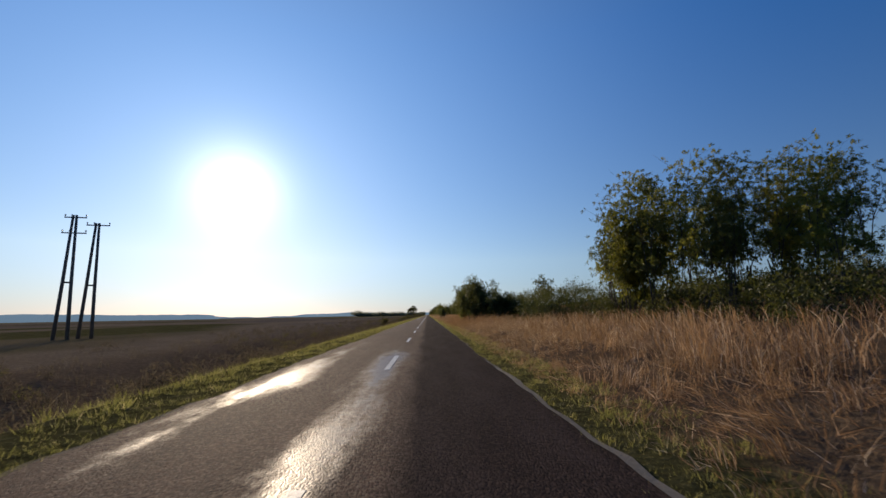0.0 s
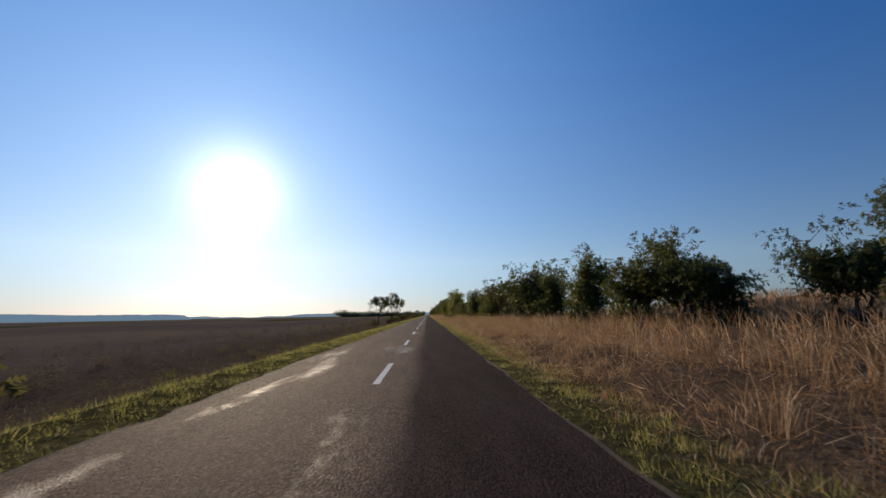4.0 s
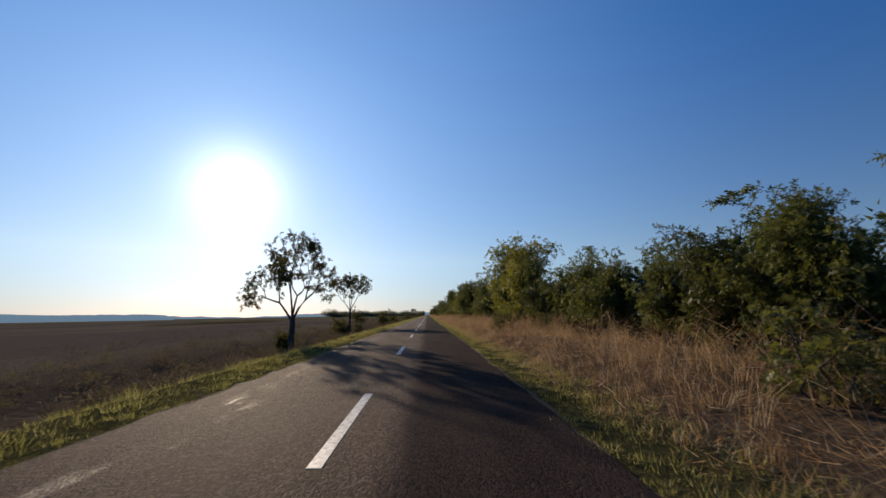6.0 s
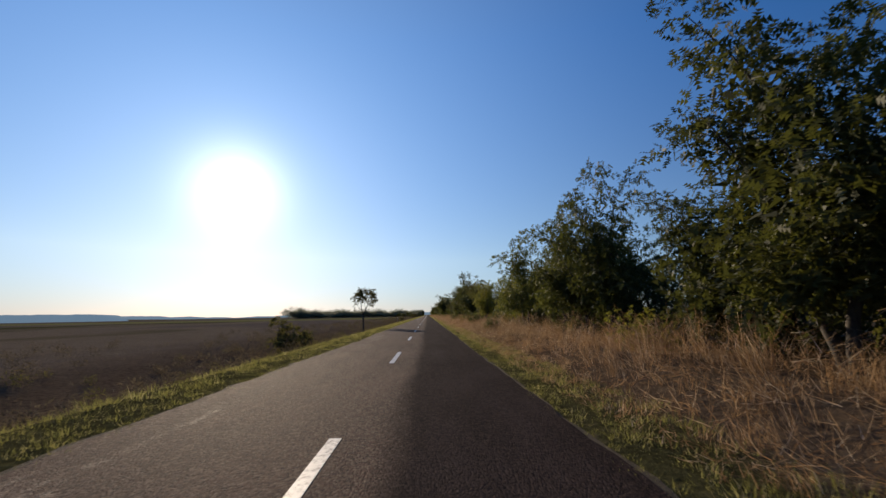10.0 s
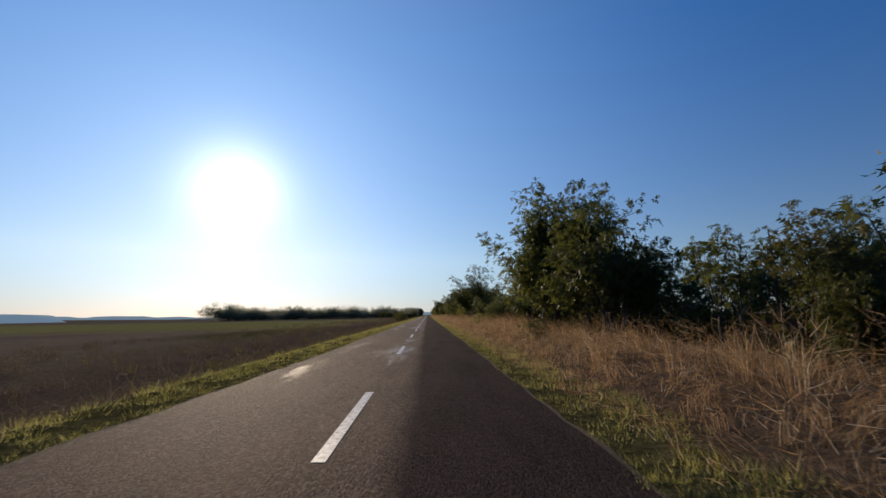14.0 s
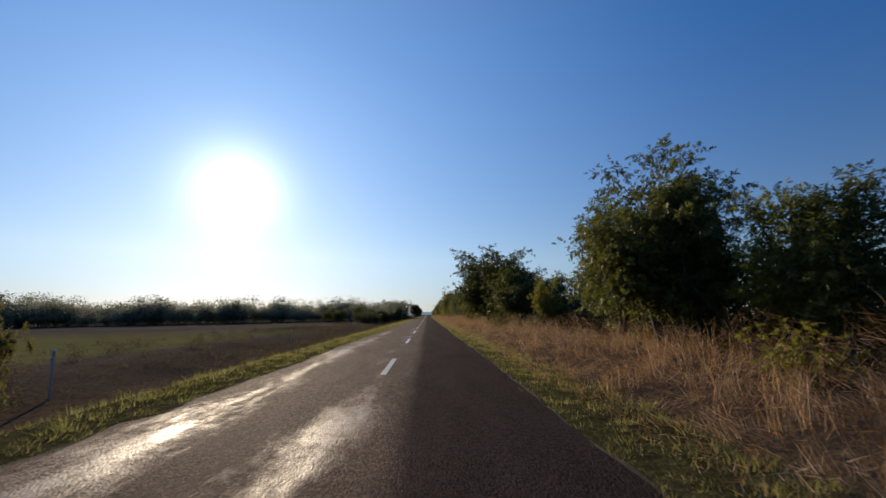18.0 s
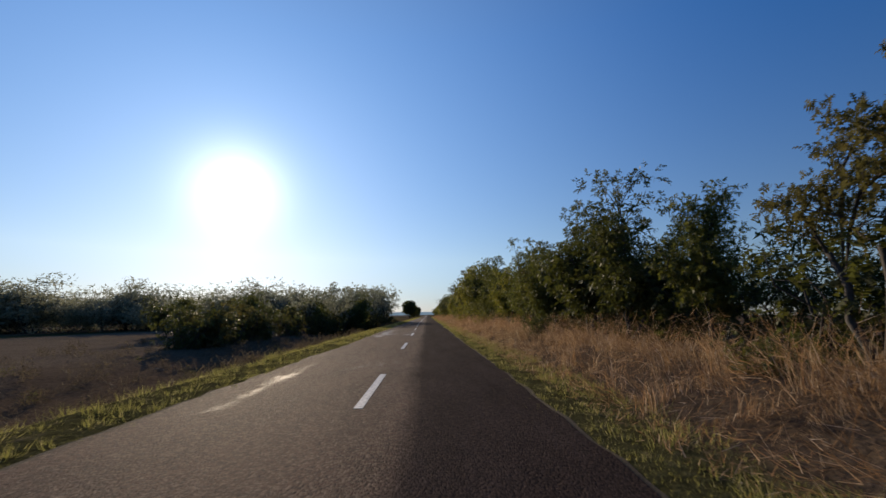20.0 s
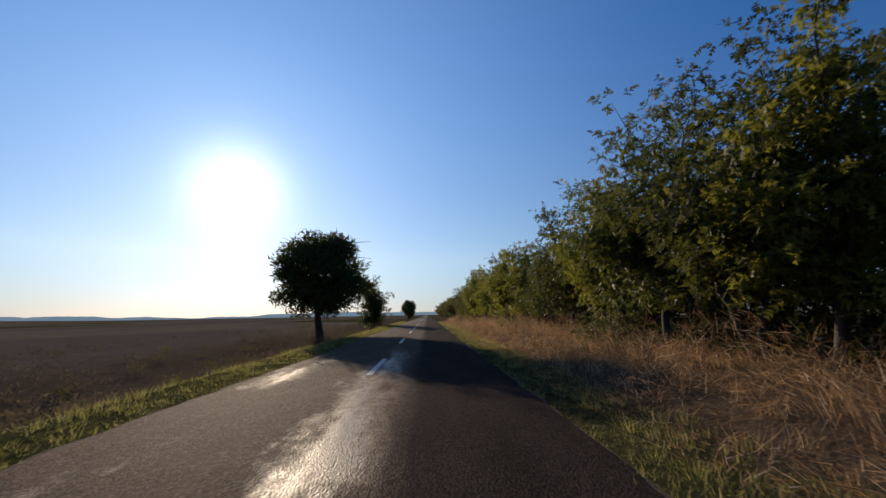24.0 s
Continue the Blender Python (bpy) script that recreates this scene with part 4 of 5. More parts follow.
def plant_right():
    for i, (y, x, h, kind) in enumerate(RIGHT_TREES):
        ground = float(land(x, y))
        name = dice.choice(VARIANTS.get(kind, (kind,)))
        stock.plant(name, x, y, max(1.6, h - ground), 0.78 if kind == "c" else 0.92 + 0.2 * dice.random(), 360 * dice.random(), "hedgerow trees")
    # second row behind, and the dense foot of the hedge
    y = 200.0
    while y < 1130:
        if dice.random() < 0.75:
            stock.plant(dice.choice(VARIANTS[dice.choice("aads")]), 11.2 + 2.5 * dice.random(), y, 3.6 + 1.8 * dice.random(), 1.1, 360 * dice.random(), "hedgerow trees")
        y += 8.5 + 5 * dice.random()
    y = 196.0
    while y < 1130:
        stock.plant(dice.choice(VARIANTS["b"]), 8.2 + 1.6 * dice.random(), y, 2.5 + 1.2 * dice.random(), 1.1 + 0.3 * dice.random(), 360 * dice.random(), "hedgerow bushes")
        y += 2.7 + 1.3 * dice.random()
    # low green bushes among the dry grass
    y = 205.0
    while y < 960:
        stock.plant(dice.choice(("b2", "b2", "b1", "b3")), 4.3 + 1.2 * dice.random(), y, 0.9 + 0.5 * dice.random(), 1.2, 360 * dice.random(), "bushes in the dry grass")
        y += 9 + 14 * dice.random()
    # bushes on the slope of the first stretch
    for y, x, h in ((38, 13, 2.0), (41, 12, 2.2), (44, 11, 2.4), (47, 9.5, 2.3), (51, 8.2, 2.4), (55, 7.4, 2.2), (86, 8.5, 1.9), (91, 8.5, 1.9), (95, 8.2, 2.0), (104, 8.6, 1.9),
                    (117, 8.6, 2.0), (120, 9.8, 1.8), (160, 12, 2.4), (166, 11, 2.6), (171, 10, 2.6), (176, 9.6, 2.4), (181, 9.0, 2.4), (186, 8.5, 2.3), (191, 8, 2.2), (12, 17, 2), (17, 14, 2), (22, 12, 2.2), (26, 11, 2.2), (29, 13, 2.2)):
        stock.plant(dice.choice(VARIANTS["b"]), x, y, h, 1.15, 360 * dice.random(), "slope bushes")
    for y, x, h in ((25.5, 11.3, 8.6), (27.5, 11.8, 7.6), (23.5, 12.2, 8.2), (26, 14, 8.8), (22.5, 15.5, 8.2), (19.5, 13.4, 7.2), (19, 16.5, 8), (16.5, 15.5, 7), (14, 21, 8.0), (18, 23, 8.5), (24, 20, 8.6), (29, 18, 8.8), (31, 22, 8.5), (34, 17, 8.4), (27, 26, 9), (20, 28, 9)):
        stock.plant(dice.choice(VARIANTS["t"]), x, y, h, 1.0, 360 * dice.random(), "slope trees")


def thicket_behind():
    """The undergrowth behind the first row, its shade put into a dark leaf colour: leaf clumps without number, as one
    mesh.
    """
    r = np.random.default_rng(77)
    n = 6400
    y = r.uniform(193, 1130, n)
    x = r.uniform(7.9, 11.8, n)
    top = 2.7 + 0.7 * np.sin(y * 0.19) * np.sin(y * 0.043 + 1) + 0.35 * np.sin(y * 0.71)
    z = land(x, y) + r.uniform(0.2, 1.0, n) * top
    # and the low dark hedge on the slope of the first stretch; at 12-34 m it imitates shaded grass
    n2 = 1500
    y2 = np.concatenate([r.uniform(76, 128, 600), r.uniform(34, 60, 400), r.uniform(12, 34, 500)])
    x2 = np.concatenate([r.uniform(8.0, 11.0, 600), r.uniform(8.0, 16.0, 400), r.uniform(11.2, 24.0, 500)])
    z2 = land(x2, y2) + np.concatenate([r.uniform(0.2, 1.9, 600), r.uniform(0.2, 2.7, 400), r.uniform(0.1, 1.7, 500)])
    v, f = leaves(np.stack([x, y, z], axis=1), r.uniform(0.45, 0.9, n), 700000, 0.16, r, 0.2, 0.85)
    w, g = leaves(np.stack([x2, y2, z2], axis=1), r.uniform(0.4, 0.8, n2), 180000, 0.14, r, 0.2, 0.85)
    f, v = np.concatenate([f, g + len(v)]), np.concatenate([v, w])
    return tagged(new("undergrowth", mesh_from("undergrowth", v, [f], LEAF_DARK)), "dense undergrowth behind the roadside trees, leaves darkened to imitate shade", "undergrowth", kind="stuff")


plant_right()
thicket_behind()


def plant_left():
    for kind, x, y, h, wide in (("field", -8.35, 219.0, 5.6, 1.15), ("field2", -8.1, 243.8, 7.5, 1.0), ("field", -8.5, 265.8, 6.9, 1.1), ("field", -6.3, 414.0, 4.8, 1.0)):
        stock.plant(kind, x, y, h, wide, 40 + 67 * dice.random(), "lone trees")
    stock.plant("oak", -7.05, 912.6, 8.1, 1.12, 20, "")
    stock.plant("d0", -6.7, 937.5, 7.2, 0.85, 50, "")
    stock.plant("oak", -8.0, 1070.0, 8.6, 1.0, 140, "")
    stock.plant("d0", -8.5, 1084.0, 7.0, 1.1, 10, "")
    for kind, x, y, h, wide in (("w0", -7.6, 80, 2.4, 0.8), ("w1", -7.6, 131, 1.7, 1.2), ("w0", -7.0, 135, 1.9, 1.2), ("w1", -6.8, 139, 2.1, 1.2), ("w0", -6.5, 143, 2.2, 1.1), ("w1", -6.2, 147, 2.2, 1.1),
                                ("w1", -9.2, 219.5, 1.8, 0.8), ("w0", -8.8, 245, 1.7, 1), ("w1", -9.4, 266, 2.0, 1.1), ("w0", -10.2, 269, 2.1, 1.1), ("w1", -8.5, 272, 1.6, 1),
                                ("w1", -9.2, 311, 3.6, 0.8), ("w0", -8.8, 314, 2.0, 1.2), ("w0", -9.0, 331, 2.7, 0.8), ("w1", -9.0, 342, 2.2, 1.0), ("w0", -6.8, 361, 2.4, 1.0), ("w1", -6.4, 364, 2.6, 1.0), ("w0", -7.4, 366, 2.2, 1.1),
                                ("w1", -8.0, 396, 2.3, 1.2), ("w1", -6.9, 637, 3.0, 0.85), ("w1", -7.9, 640.5, 2.9, 0.9), ("w1", -10.5, 673, 3.0, 0.5), ("w1", -8.0, 648, 1.8, 1.0), ("w0", -8.5, 855.5, 1.5, 1.1), ("w1", -7.35, 498.2, 2.6, 0.45), ("d2", 4.05, 118.4, 3.3, 0.52), ("b0", 4.05, 117.9, 2.3, 0.7), ("b1", 4.1, 118.8, 2.4, 0.7), ("s1", -9.0, 832, 4.0, 0.8), ("s1", -8.0, 267.4, 3.4, 1.1)):
        stock.plant(kind, x, y, h, wide, 360 * dice.random(), "ditch shrubs" if kind[0] == "w" else "roadside shrubs")
    # the thicket on the left that shades the road
    for x, y, h, kind in ((-13.5, 764, 2.8, "w0"), (-16, 767, 3.4, "d1"), (-14, 771, 3.2, "w1"), (-15, 775, 3.6, "d1"), (-12.5, 786, 4.0, "d2"), (-13, 784, 5.0, "p0"), (-10.0, 787, 4.8, "p1"), (-8.4, 790, 4.8, "d2"),
                          (-11, 794, 6.0, "p0"), (-8.2, 797, 6.2, "p1"), (-12.5, 800, 6.6, "p1"), (-8.6, 802, 6.4, "p0"), (-10.5, 806, 7.0, "p1"), (-8.0, 808, 7.2, "p0"), (-12.5, 811, 6.9, "p0"),
                          (-8.8, 813, 6.8, "p0"), (-10.6, 817, 6.8, "p1"), (-8.2, 819, 6.4, "p0"), (-13.5, 820, 6.6, "p1"), (-17, 812, 6.5, "p0"), (-16, 803, 6.0, "p1"), (-16, 793, 5.4, "d1"), (-18, 783, 4.6, "d2"),
                          (-22, 775, 4.4, "d1"), (-26, 783, 4.6, "d2"), (-23, 797, 6.0, "p0"), (-22, 812, 6.4, "p1"), (-7.6, 815.5, 3.0, "w0"), (-7.8, 804, 2.8, "w1"), (-7.7, 793, 2.6, "w0"), (-7.6, 821, 2.6, "w1"), (-7.4, 820.5, 6.4, "p0"), (-7.8, 811, 6.6, "p1"), (-9.6, 820, 6.9, "p0"), (-12, 818, 6.6, "p1")):
        stock.plant(kind, x, y, h, 1.15, 360 * dice.random(), "thicket")
    for i in range(26):
        y = 762 + 2.3 * i
        back = 4.5 * float(1 - smooth(774, 790, y))
        stock.plant(dice.choice(("b0", "b1", "w0", "w1")), -8.8 - back - 2.5 * dice.random(), y, 2.2 + 0.8 * dice.random(), 1.15, 360 * dice.random(), "thicket")
    for i in range(16):
        y = 789 + 2.8 * i
        stock.plant(dice.choice(("b0", "b1", "w0")), -8.4 - 4.5 * dice.random(), y, 1.0 + 0.6 * dice.random(), 1.5, 360 * dice.random(), "thicket")
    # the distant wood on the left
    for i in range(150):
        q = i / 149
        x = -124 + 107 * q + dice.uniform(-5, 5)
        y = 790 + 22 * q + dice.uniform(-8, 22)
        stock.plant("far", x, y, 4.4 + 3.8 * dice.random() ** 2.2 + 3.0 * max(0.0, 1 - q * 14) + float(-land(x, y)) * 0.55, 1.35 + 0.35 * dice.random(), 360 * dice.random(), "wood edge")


plant_left()


# ---- grass ----
def grass(name, x, y, height, width, lean, material, label, arch=0.0, two=True):
    """Blades of grass as one mesh: an arching ribbon each, or one single triangle."""
    n = len(x)
    r = np.random.default_rng(len(name) + n)
    z = land(x, y) - 0.02
    ang = r.uniform(0, 2 * np.pi, n)
    side = np.stack([np.cos(ang), np.sin(ang), np.zeros(n)], axis=1) * width[:, None] / 2
    base = np.stack([x, y, z], axis=1)
    up = np.stack([np.zeros(n), np.zeros(n), height], axis=1)
    if two:
        bend = np.broadcast_to(np.asarray(arch, dtype=float), (n,))[:, None]
        p = [base + up * (q - bend * 0.45 * q ** 3) + lean * q ** 2 for q in (0.45, 0.78, 1.0)]
        v = np.stack([base - side, base + side, p[0] + side, p[0] - side, p[1] + side * 0.8, p[1] - side * 0.8, p[2]], axis=1)
        v[:, :, 2] = np.maximum(v[:, :, 2], z[:, None])
        i = np.arange(n)[:, None] * 7
        faces = [np.concatenate([i + np.array([[0, 1, 2, 3]]), i + np.array([[3, 2, 4, 5]])]), i + np.array([[5, 4, 6]])]
        v = v.reshape(-1, 3)
    else:
        v = np.stack([base - side, base + side, base + up + lean], axis=1).reshape(-1, 3)
        faces = [np.arange(n)[:, None] * 3 + np.array([[0, 1, 2]])]
    return tagged(new(name, mesh_from(name, v, faces, material)), label, "grass", kind="stuff")


def swell(x, y, size, seed):
    """Smooth irregular ups and downs between about -1 and 1, about that many metres from crest to crest."""
    r = np.random.default_rng(seed)
    total = 0.0
    for octave in range(5):
        a, k = r.uniform(0, 2 * np.pi), 2 * np.pi / size * r.uniform(0.6, 1.7)
        total = total + np.sin(k * (x * math.cos(a) + y * math.sin(a)) + r.uniform(0, 7) + 1.3 * np.sin(k * 0.6 * (y * math.cos(a) - x * math.sin(a))))
    return total / 3.0


def clumped(n_clumps, per, x0, x1, y0, y1, spread, r, power=1.0):
    cx = x0 + (x1 - x0) * r.uniform(0, 1, n_clumps) ** power
    cy = r.uniform(y0, y1, n_clumps)
    k = np.repeat(np.arange(n_clumps), per)
    x = cx[k] + r.normal(0, spread, len(k))
    y = cy[k] + r.normal(0, spread, len(k))
    return x, y, k


def grow_grass():
    r = np.random.default_rng(21)
    # tall dry grass in front of the hedge: leaning tufts, hollows between them
    tufts, per = 8600, 30
    x, y, k = clumped(tufts, per, 2.15, 6.2, -8, 960, 0.10, r, 0.8)
    n = len(x)
    flat = (r.uniform(0, 1, tufts) < 0.22)[k]
    tall = r.uniform(0.55, 1.3, tufts)[k] * (0.88 + 0.3 * np.sin(y * 0.21) * np.sin(y * 0.057 + 1)) * (0.24 + 0.42 * smooth(2.4, 3.6, x) + 0.26 * smooth(3.7, 4.8, x))
    for at, wide, more in ((361, 7.0, 0.75), (765, 4.0, 0.5), (430, 5.0, 0.35), (214, 6.0, 0.25), (260, 9.0, 0.35), (633, 6.0, 0.2), (852, 7.0, 0.3), (690, 6.0, 0.25), (46, 8.0, 0.2)):
        tall = tall * (1 + more * np.exp(-((y - at) / wide) ** 2) * smooth(3.2, 4.2, x))
    mound = 0.5 + 0.5 * np.clip(1.3 * swell(x, y, 1.7, 6), -1, 1)
    tall = tall * (0.66 + 0.55 * mound) * np.where(flat, 0.55, 1.0) * (1 - 0.65 * smooth(0.55, 0.95, swell(x, y, 4.5, 3)))
    fan = r.uniform(0, 2 * np.pi, n)
    reach = r.uniform(0, 0.55, n) * r.uniform(0.4, 1.2, tufts)[k]
    lean_x = np.cos(fan) * reach + 0.55 * swell(x, y, 2.6, 4) + r.normal(-0.14, 0.20, tufts)[k]
    lean_y = np.sin(fan) * reach + 0.60 * swell(x, y, 3.1, 5) + r.normal(-0.05, 0.22, tufts)[k]
    lean = np.stack([lean_x * tall, lean_y * tall, np.zeros(n)], axis=1) * np.where(flat, 2.2, 1.0)[:, None]
    arch = np.clip(np.hypot(lean_x, lean_y) * 1.3, 0, 1.3)
    grass("dry_grass", x, y, tall * r.uniform(0.6, 1.12, n), r.uniform(0.003, 0.0072, n), lean, DRY_BLADE, "tall dry straw-coloured grass along the road", arch)
    # thick mat of lodged straw between the tufts, heaped and hollowed
    n = 640000
    x = 2.15 + 4.1 * r.uniform(0, 1, n) ** 0.95
    y = r.uniform(-8, 960, n)
    heap = 0.5 + 0.5 * np.clip(1.3 * swell(x, y, 1.7, 6), -1, 1)
    heap = (0.05 + 0.36 * smooth(2.5, 3.7, x) + 0.22 * smooth(3.8, 5.0, x)) * (0.12 + 1.4 * heap ** 1.3) * (1 - 0.7 * smooth(0.55, 0.95, swell(x, y, 4.5, 3)))
    foot = np.stack([x, y, land(x, y) + heap * r.uniform(0, 1, n) ** 0.7], axis=1)
    drift = np.stack([swell(x, y, 2.6, 4) - 0.2, swell(x, y, 3.1, 5), np.full(n, 0.55)], axis=1)
    way = r.normal(size=(n, 3)) * np.array([0.6, 0.6, 0.5]) + drift
    way /= np.linalg.norm(way, axis=1)[:, None]
    side = np.cross(way, r.normal(size=(n, 3)))
    side /= np.linalg.norm(side, axis=1)[:, None]
    wide = r.uniform(0.004, 0.009, n)[:, None]
    tip = foot + way * (r.uniform(0.15, 0.5, n) * (0.45 + 0.55 * smooth(2.3, 3.5, x)))[:, None]
    tip[:, 2] = np.maximum(tip[:, 2], land(x, y))
    v = np.stack([foot - side * wide / 2, foot + side * wide / 2, tip], axis=1).reshape(-1, 3)
    tagged(new("lodged_straw", mesh_from("lodged_straw", v, [np.arange(n * 3).reshape(-1, 3)], STRAW)), "matted lodged brown straw between the grass tufts", "grass", kind="stuff")
    # dry grass on the slope of the first stretch and behind
    x, y, k = clumped(6000, 11, 5.4, 32, -5, 215, 0.22, r, 1.5)
    n = len(x)
    lean = np.stack([r.normal(-0.1, 0.25, n), r.normal(0, 0.25, n), np.zeros(n)], axis=1)
    grass("slope_grass", x, y, r.uniform(0.5, 1.1, n), r.uniform(0.010, 0.022, n), lean, STRAW, "dry brown grass on the slope", 0.5)
    # short green turf of the verges, in low tufts
    for name, edge, way, seed in (("verge_grass_right", ROAD_RIGHT - 0.03, 1, 11), ("verge_grass_left", ROAD_LEFT + 0.03, -1, 15)):
        tufts, per = 80000, 10
        cy = r.uniform(-6, 960, tufts)
        cx = edge + way * (r.uniform(0, 1, tufts) ** 1.15 * 1.5) + 0.07 * swell(0 * cy, cy, 1.7, seed) + 0.05 * swell(0 * cy, cy, 8.0, seed + 1)
        lush = np.clip(0.5 + 0.6 * swell(cx, cy, 0.7, seed + 2) + 0.4 * swell(cx, cy, 2.2, seed + 3), 0.05, 1.5) * (0.55 + 0.6 * smooth(0.1, 1.0, way * (cx - edge)))
        k = np.repeat(np.arange(tufts), per)
        n = len(k)
        out = r.normal(0, 1, (n, 2))
        x, y = cx[k] + out[:, 0] * 0.045, cy[k] + out[:, 1] * 0.045
        h = r.uniform(0.03, 0.115, n) * (0.3 + 1.2 * lush[k])
        lean = np.stack([out[:, 0] * 0.035, out[:, 1] * 0.035, np.zeros(n)], axis=1) * (0.5 + lush[k])[:, None]
        grass(name, x, y, h, r.uniform(0.006, 0.013, n), lean, GREEN_BLADE, "short green verge grass beside the asphalt", two=False)
    # low brown scrub in the ditch and on the field's edge
    n = 5200
    sx, sy = -5.5 - 17 * r.uniform(0, 1, n) ** 2.2, r.uniform(-5, 965, n)
    keep = np.sin(sy * 0.05) * np.sin(sy * 0.17 + sx * 0.4) > -0.55
    sx, sy = sx[keep], sy[keep]
    size = r.uniform(0.22, 0.5, len(sx))
    v, f = leaves(np.stack([sx, sy, land(sx, sy) + size * r.uniform(0.2, 0.8, len(sx))], axis=1), size, 520000, 0.085, r, -0.3, 0.8)
    gx, gy = -5.6 - 8 * r.uniform(0, 1, 900) ** 1.5, r.uniform(-5, 965, 900)
    low = r.uniform(0.15, 0.4, 900)
    w, g = leaves(np.stack([gx, gy, land(gx, gy) + low * 0.5], axis=1), low, 90000, 0.075, r, -0.3, 0.7)
    tagged(new("ditch_herbs", mesh_from("ditch_herbs", w, [g], LEAF_GREY)), "low olive-green herbs in the roadside ditch", "herbs", kind="stuff")
    tagged(new("ditch_scrub", mesh_from("ditch_scrub", v, [f], SCRUB)), "low dull brown scrub in the roadside ditch", "scrub", kind="stuff")
    # weeds in the ditch and on the field's edge
    x, y, k = clumped(9000, 15, -5.2, -17, -5, 960, 0.2, r, 1.4)
    n = len(x)
    tall = r.uniform(0.18, 0.55, 9000)[k] * (0.8 + 0.5 * np.sin(y * 0.11) * np.sin(y * 0.047 + 2))
    lean = np.stack([r.normal(0, 0.25, n), r.normal(0, 0.25, n), np.zeros(n)], axis=1)
    grass("ditch_weeds", x, y, tall * r.uniform(0.4, 1.1, n), r.uniform(0.005, 0.012, n), lean, WEED_BLADE, "dull brown weeds in the roadside ditch")


grow_grass()


# ---- power poles in the field ----
def wood_material():
    n = Nodes("weathered_wood")
    v = n.place((30, 30, 1.5))
    grain = n.noise(2.0, 5, 0.6, v)
    base = n.ramp(grain, (0.3, (0.07, 0.055, 0.045)), (0.7, (0.17, 0.14, 0.115)))
    return n.surface(n.principled(Base_Color=base, Roughness=0.85, Normal=n.bump(grain, 0.5, 0.01)))


def metal_material():
    n = Nodes("dull_steel")
    c = n.noise(20, 4, 0.6, n.place())
    return n.surface(n.principled(Base_Color=n.ramp(c, (0.3, (0.12, 0.12, 0.12)), (0.7, (0.25, 0.25, 0.25))), Roughness=0.6, Metallic=0.7))


def ceramic_material():
    n = Nodes("insulator_ceramic")
    c = n.noise(8, 3, 0.5, n.place())
    return n.surface(n.principled(Base_Color=n.ramp(c, (0.3, (0.10, 0.05, 0.035)), (0.7, (0.16, 0.08, 0.05))), Roughness=0.25))


WOOD, STEEL, CERAMIC = wood_material(), metal_material(), ceramic_material()


def power_pole(x, y, height, turn, arms):
    """An A-shaped double pole with cross-arms and insulators."""
    pole = new("power_pole")
    for sx in (-1, 1):
        bm = bmesh.new()
        tube(bm, [Vector((sx * 0.60, 0, -0.6)), Vector((sx * 0.36, 0, height * 0.45)), Vector((sx * 0.14, 0, height))], [0.17, 0.145, 0.11], 10)
        part("leg", bm, WOOD, pole)
    bm = bmesh.new()
    box(bm, 0, 0, height * 0.45, 0.76, 0.10, 0.16, 0.01)
    part("brace", bm, WOOD, pole)
    for z, half in arms:
        bm = bmesh.new()
        box(bm, 0, 0.14, z, half * 2, 0.09, 0.11, 0.008)
        arm = part("cross_arm", bm, STEEL, pole)
        for px in (-half + 0.06, -half * 0.35, half - 0.06):
            bm = bmesh.new()
            tube(bm, [Vector((px, 0.14, z + 0.05)), Vector((px, 0.14, z + 0.14)), Vector((px, 0.14, z + 0.16)), Vector((px, 0.14, z + 0.24)), Vector((px, 0.14, z + 0.30))], [0.02, 0.02, 0.065, 0.075, 0.03], 8)
            part("insulator", bm, CERAMIC, arm)
    pole.matrix_basis = pose(x, y, float(land(x, y)), 0, 0, turn)
    return tagged(pole, "wooden A-frame power pole with steel cross-arms in the field", "power pole", "power poles")


power_pole(-33.4, 42.2, 11.6, 8, ((11.4, 0.95), (9.9, 1.05)))
power_pole(-32.7, 44.2, 11.2, 8, ((11.0, 1.05),))


# ---- small things along the way ----
def pale_wood():
    n = Nodes("bleached_wood")
    g = n.noise(3.0, 5, 0.6, n.place((25, 25, 3)))
    return n.surface(n.principled(Base_Color=n.ramp(g, (0.3, (0.30, 0.25, 0.19)), (0.7, (0.52, 0.46, 0.38))), Roughness=0.85, Normal=n.bump(g, 0.4, 0.005)))


PALE_WOOD = pale_wood()


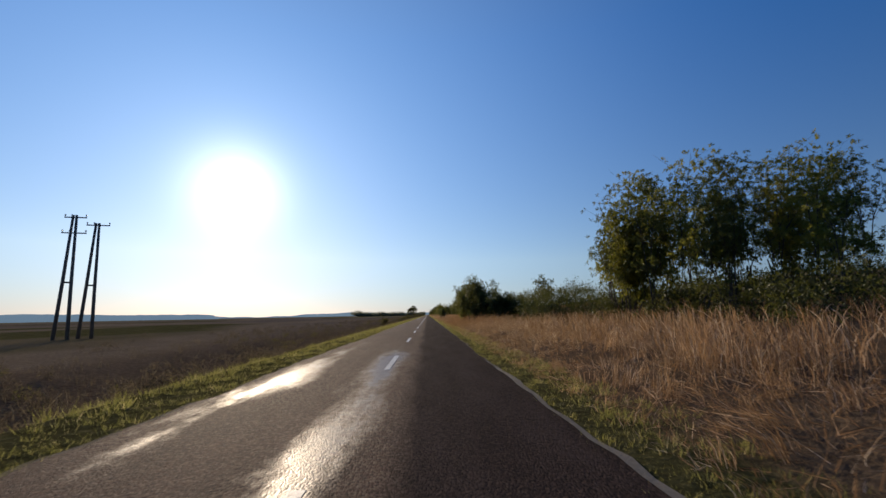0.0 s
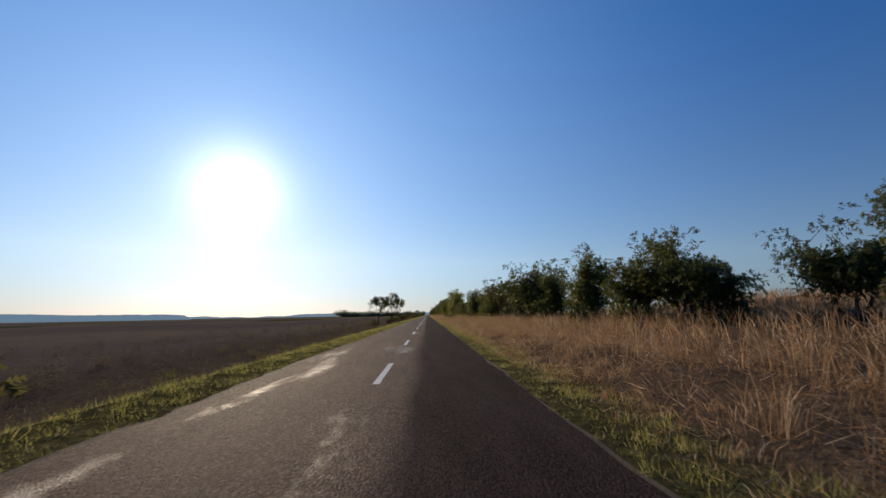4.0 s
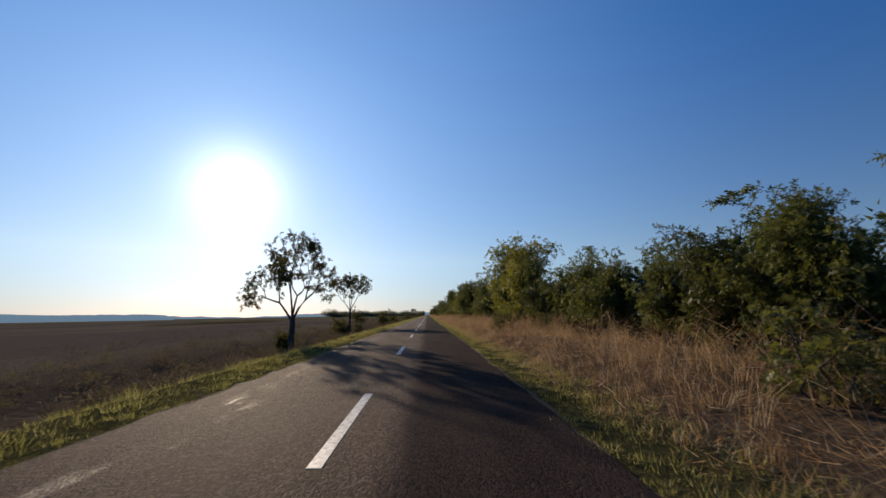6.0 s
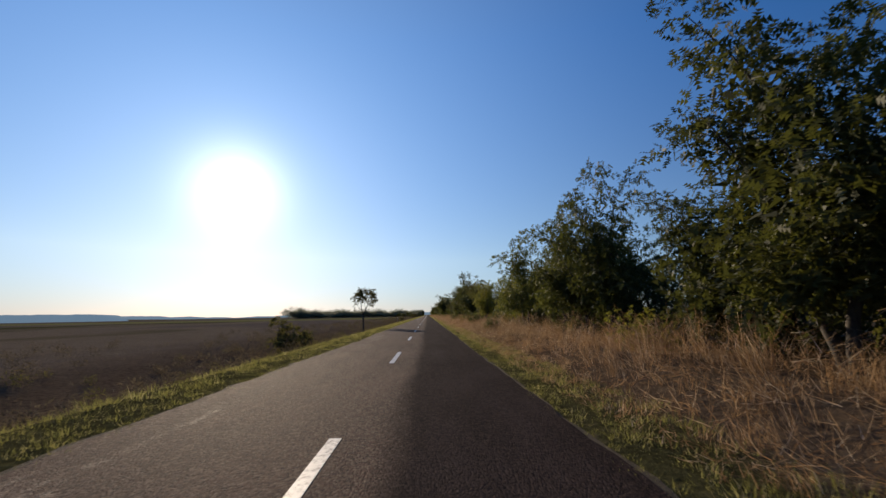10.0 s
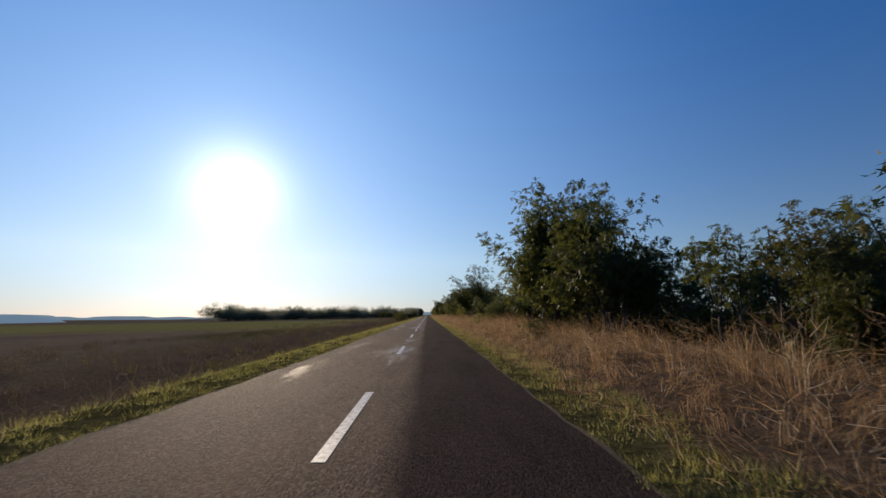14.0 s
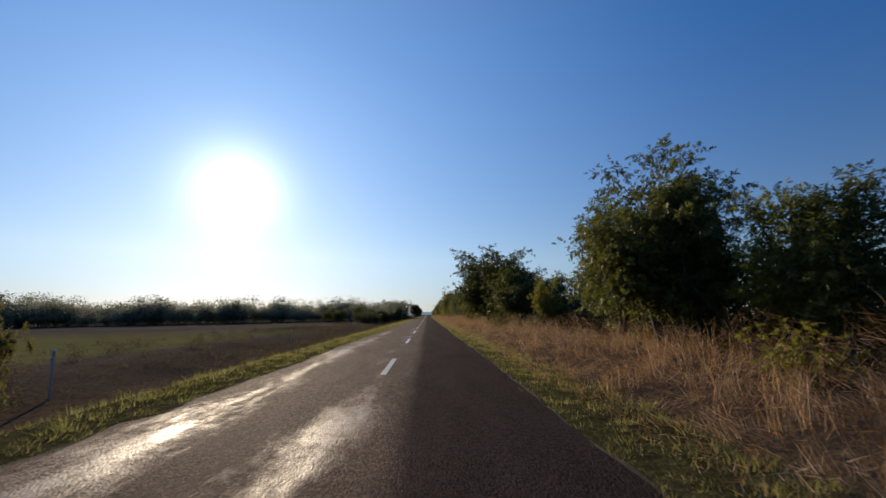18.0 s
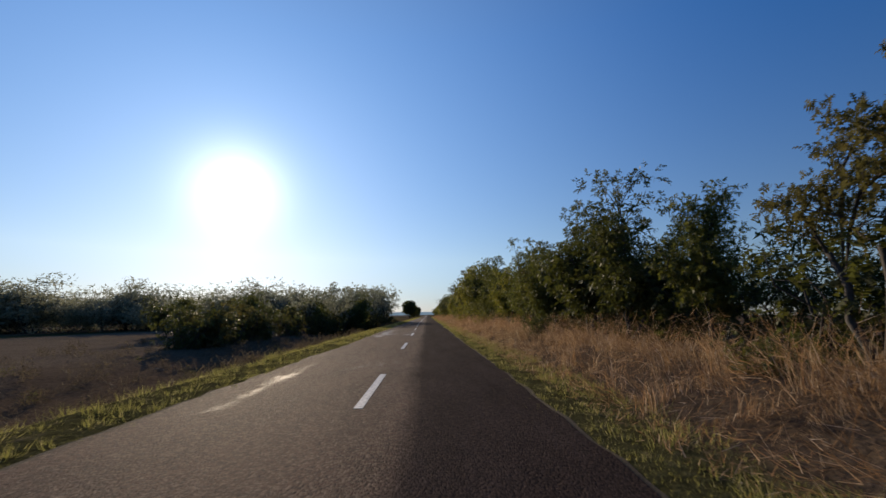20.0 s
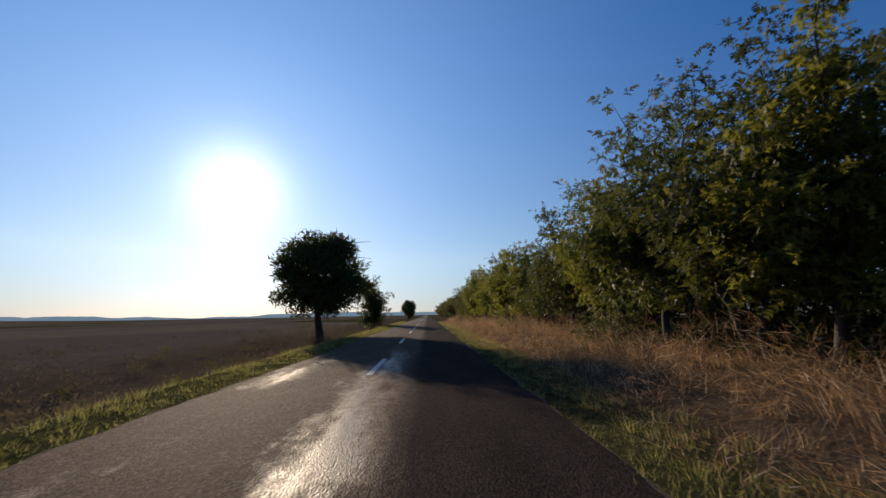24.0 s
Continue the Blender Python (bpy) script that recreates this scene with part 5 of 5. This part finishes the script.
def marker_post(x, y, height, lean):
    post = new("marker_post")
    bm = bmesh.new()
    tube(bm, [Vector((0, 0, -0.3)), Vector((lean * 0.5, 0, height * 0.5)), Vector((lean, 0.02, height))], [0.045, 0.042, 0.038], 8)
    part("shaft", bm, PALE_WOOD, post)
    bm = bmesh.new()
    box(bm, lean * 0.8, -0.048, height * 0.78, 0.07, 0.02, 0.12, 0.004)
    part("plate", bm, PAINT, post, "small white plate")
    bm = bmesh.new()
    tube(bm, [Vector((lean * 0.88, 0.016, height * 0.86)), Vector((lean * 1.01, 0.02, height * 1.01))], [0.045, 0.043], 8)
    part("band", bm, PAINT, post, "white painted band at the top")
    post.matrix_basis = pose(x, y, float(land(x, y)), 0, 0, 15)
    return tagged(post, "weathered wooden marker post with a white plate", "post", "marker posts")


for x, y, h, lean in ((-8.35, 492.9, 1.65, 0.03), (-10.0, 674.7, 1.3, -0.04), (-10.0, 695.6, 1.2, 0.05)):
    marker_post(x, y, h, lean)


def fallen_branch():
    thing = new("fallen_branch")
    bm = bmesh.new()
    tube(bm, [Vector((0, 0, 0.03)), Vector((0.16, 0.10, 0.06)), Vector((0.30, 0.20, 0.06)), Vector((0.46, 0.30, 0.09))], [0.028, 0.026, 0.022, 0.014], 7)
    wood = PALE_WOOD
    part("stick", bm, wood, thing)
    bm = bmesh.new()
    tube(bm, [Vector((0.16, 0.10, 0.06)), Vector((0.10, 0.22, 0.09)), Vector((0.07, 0.31, 0.10))], [0.014, 0.011, 0.006], 6)
    part("side_twig", bm, wood, thing)
    thing.matrix_basis = pose(2.75, 683.8, float(land(2.75, 683.8)) + 0.05)
    tagged(thing, "pale bleached branch lying in the verge grass", "branch")


fallen_branch()


def litter(x, y, seed):
    """A crumpled scrap of white paper."""
    r = np.random.default_rng(seed)
    bm = bmesh.new()
    bmesh.ops.create_icosphere(bm, subdivisions=2, radius=0.026)
    for v in bm.verts:
        v.co *= 0.7 + 0.6 * r.random()
        v.co.z *= 0.6
    me = bpy.data.meshes.new("paper_scrap")
    bm.to_mesh(me)
    bm.free()
    me.materials.append(PAPER)
    ob = new("paper_scrap", me)
    ob.matrix_basis = pose(x, y, float(land(x, y)) + 0.05, 0, 0, 50 * seed)
    return tagged(ob, "crumpled scrap of white paper in the verge", "litter", "litter")


def paper_material():
    n = Nodes("paper")
    g = n.noise(30.0, 3, 0.6, n.place())
    return n.surface(n.principled(Base_Color=n.ramp(g, (0.3, (0.55, 0.54, 0.52)), (0.7, (0.78, 0.77, 0.75))), Roughness=0.8))


PAPER = paper_material()
for x, y, seed in ((1.9, 79.0, 1), (1.9, 484.2, 2), (3.0, 579.3, 3)):
    litter(x, y, seed)
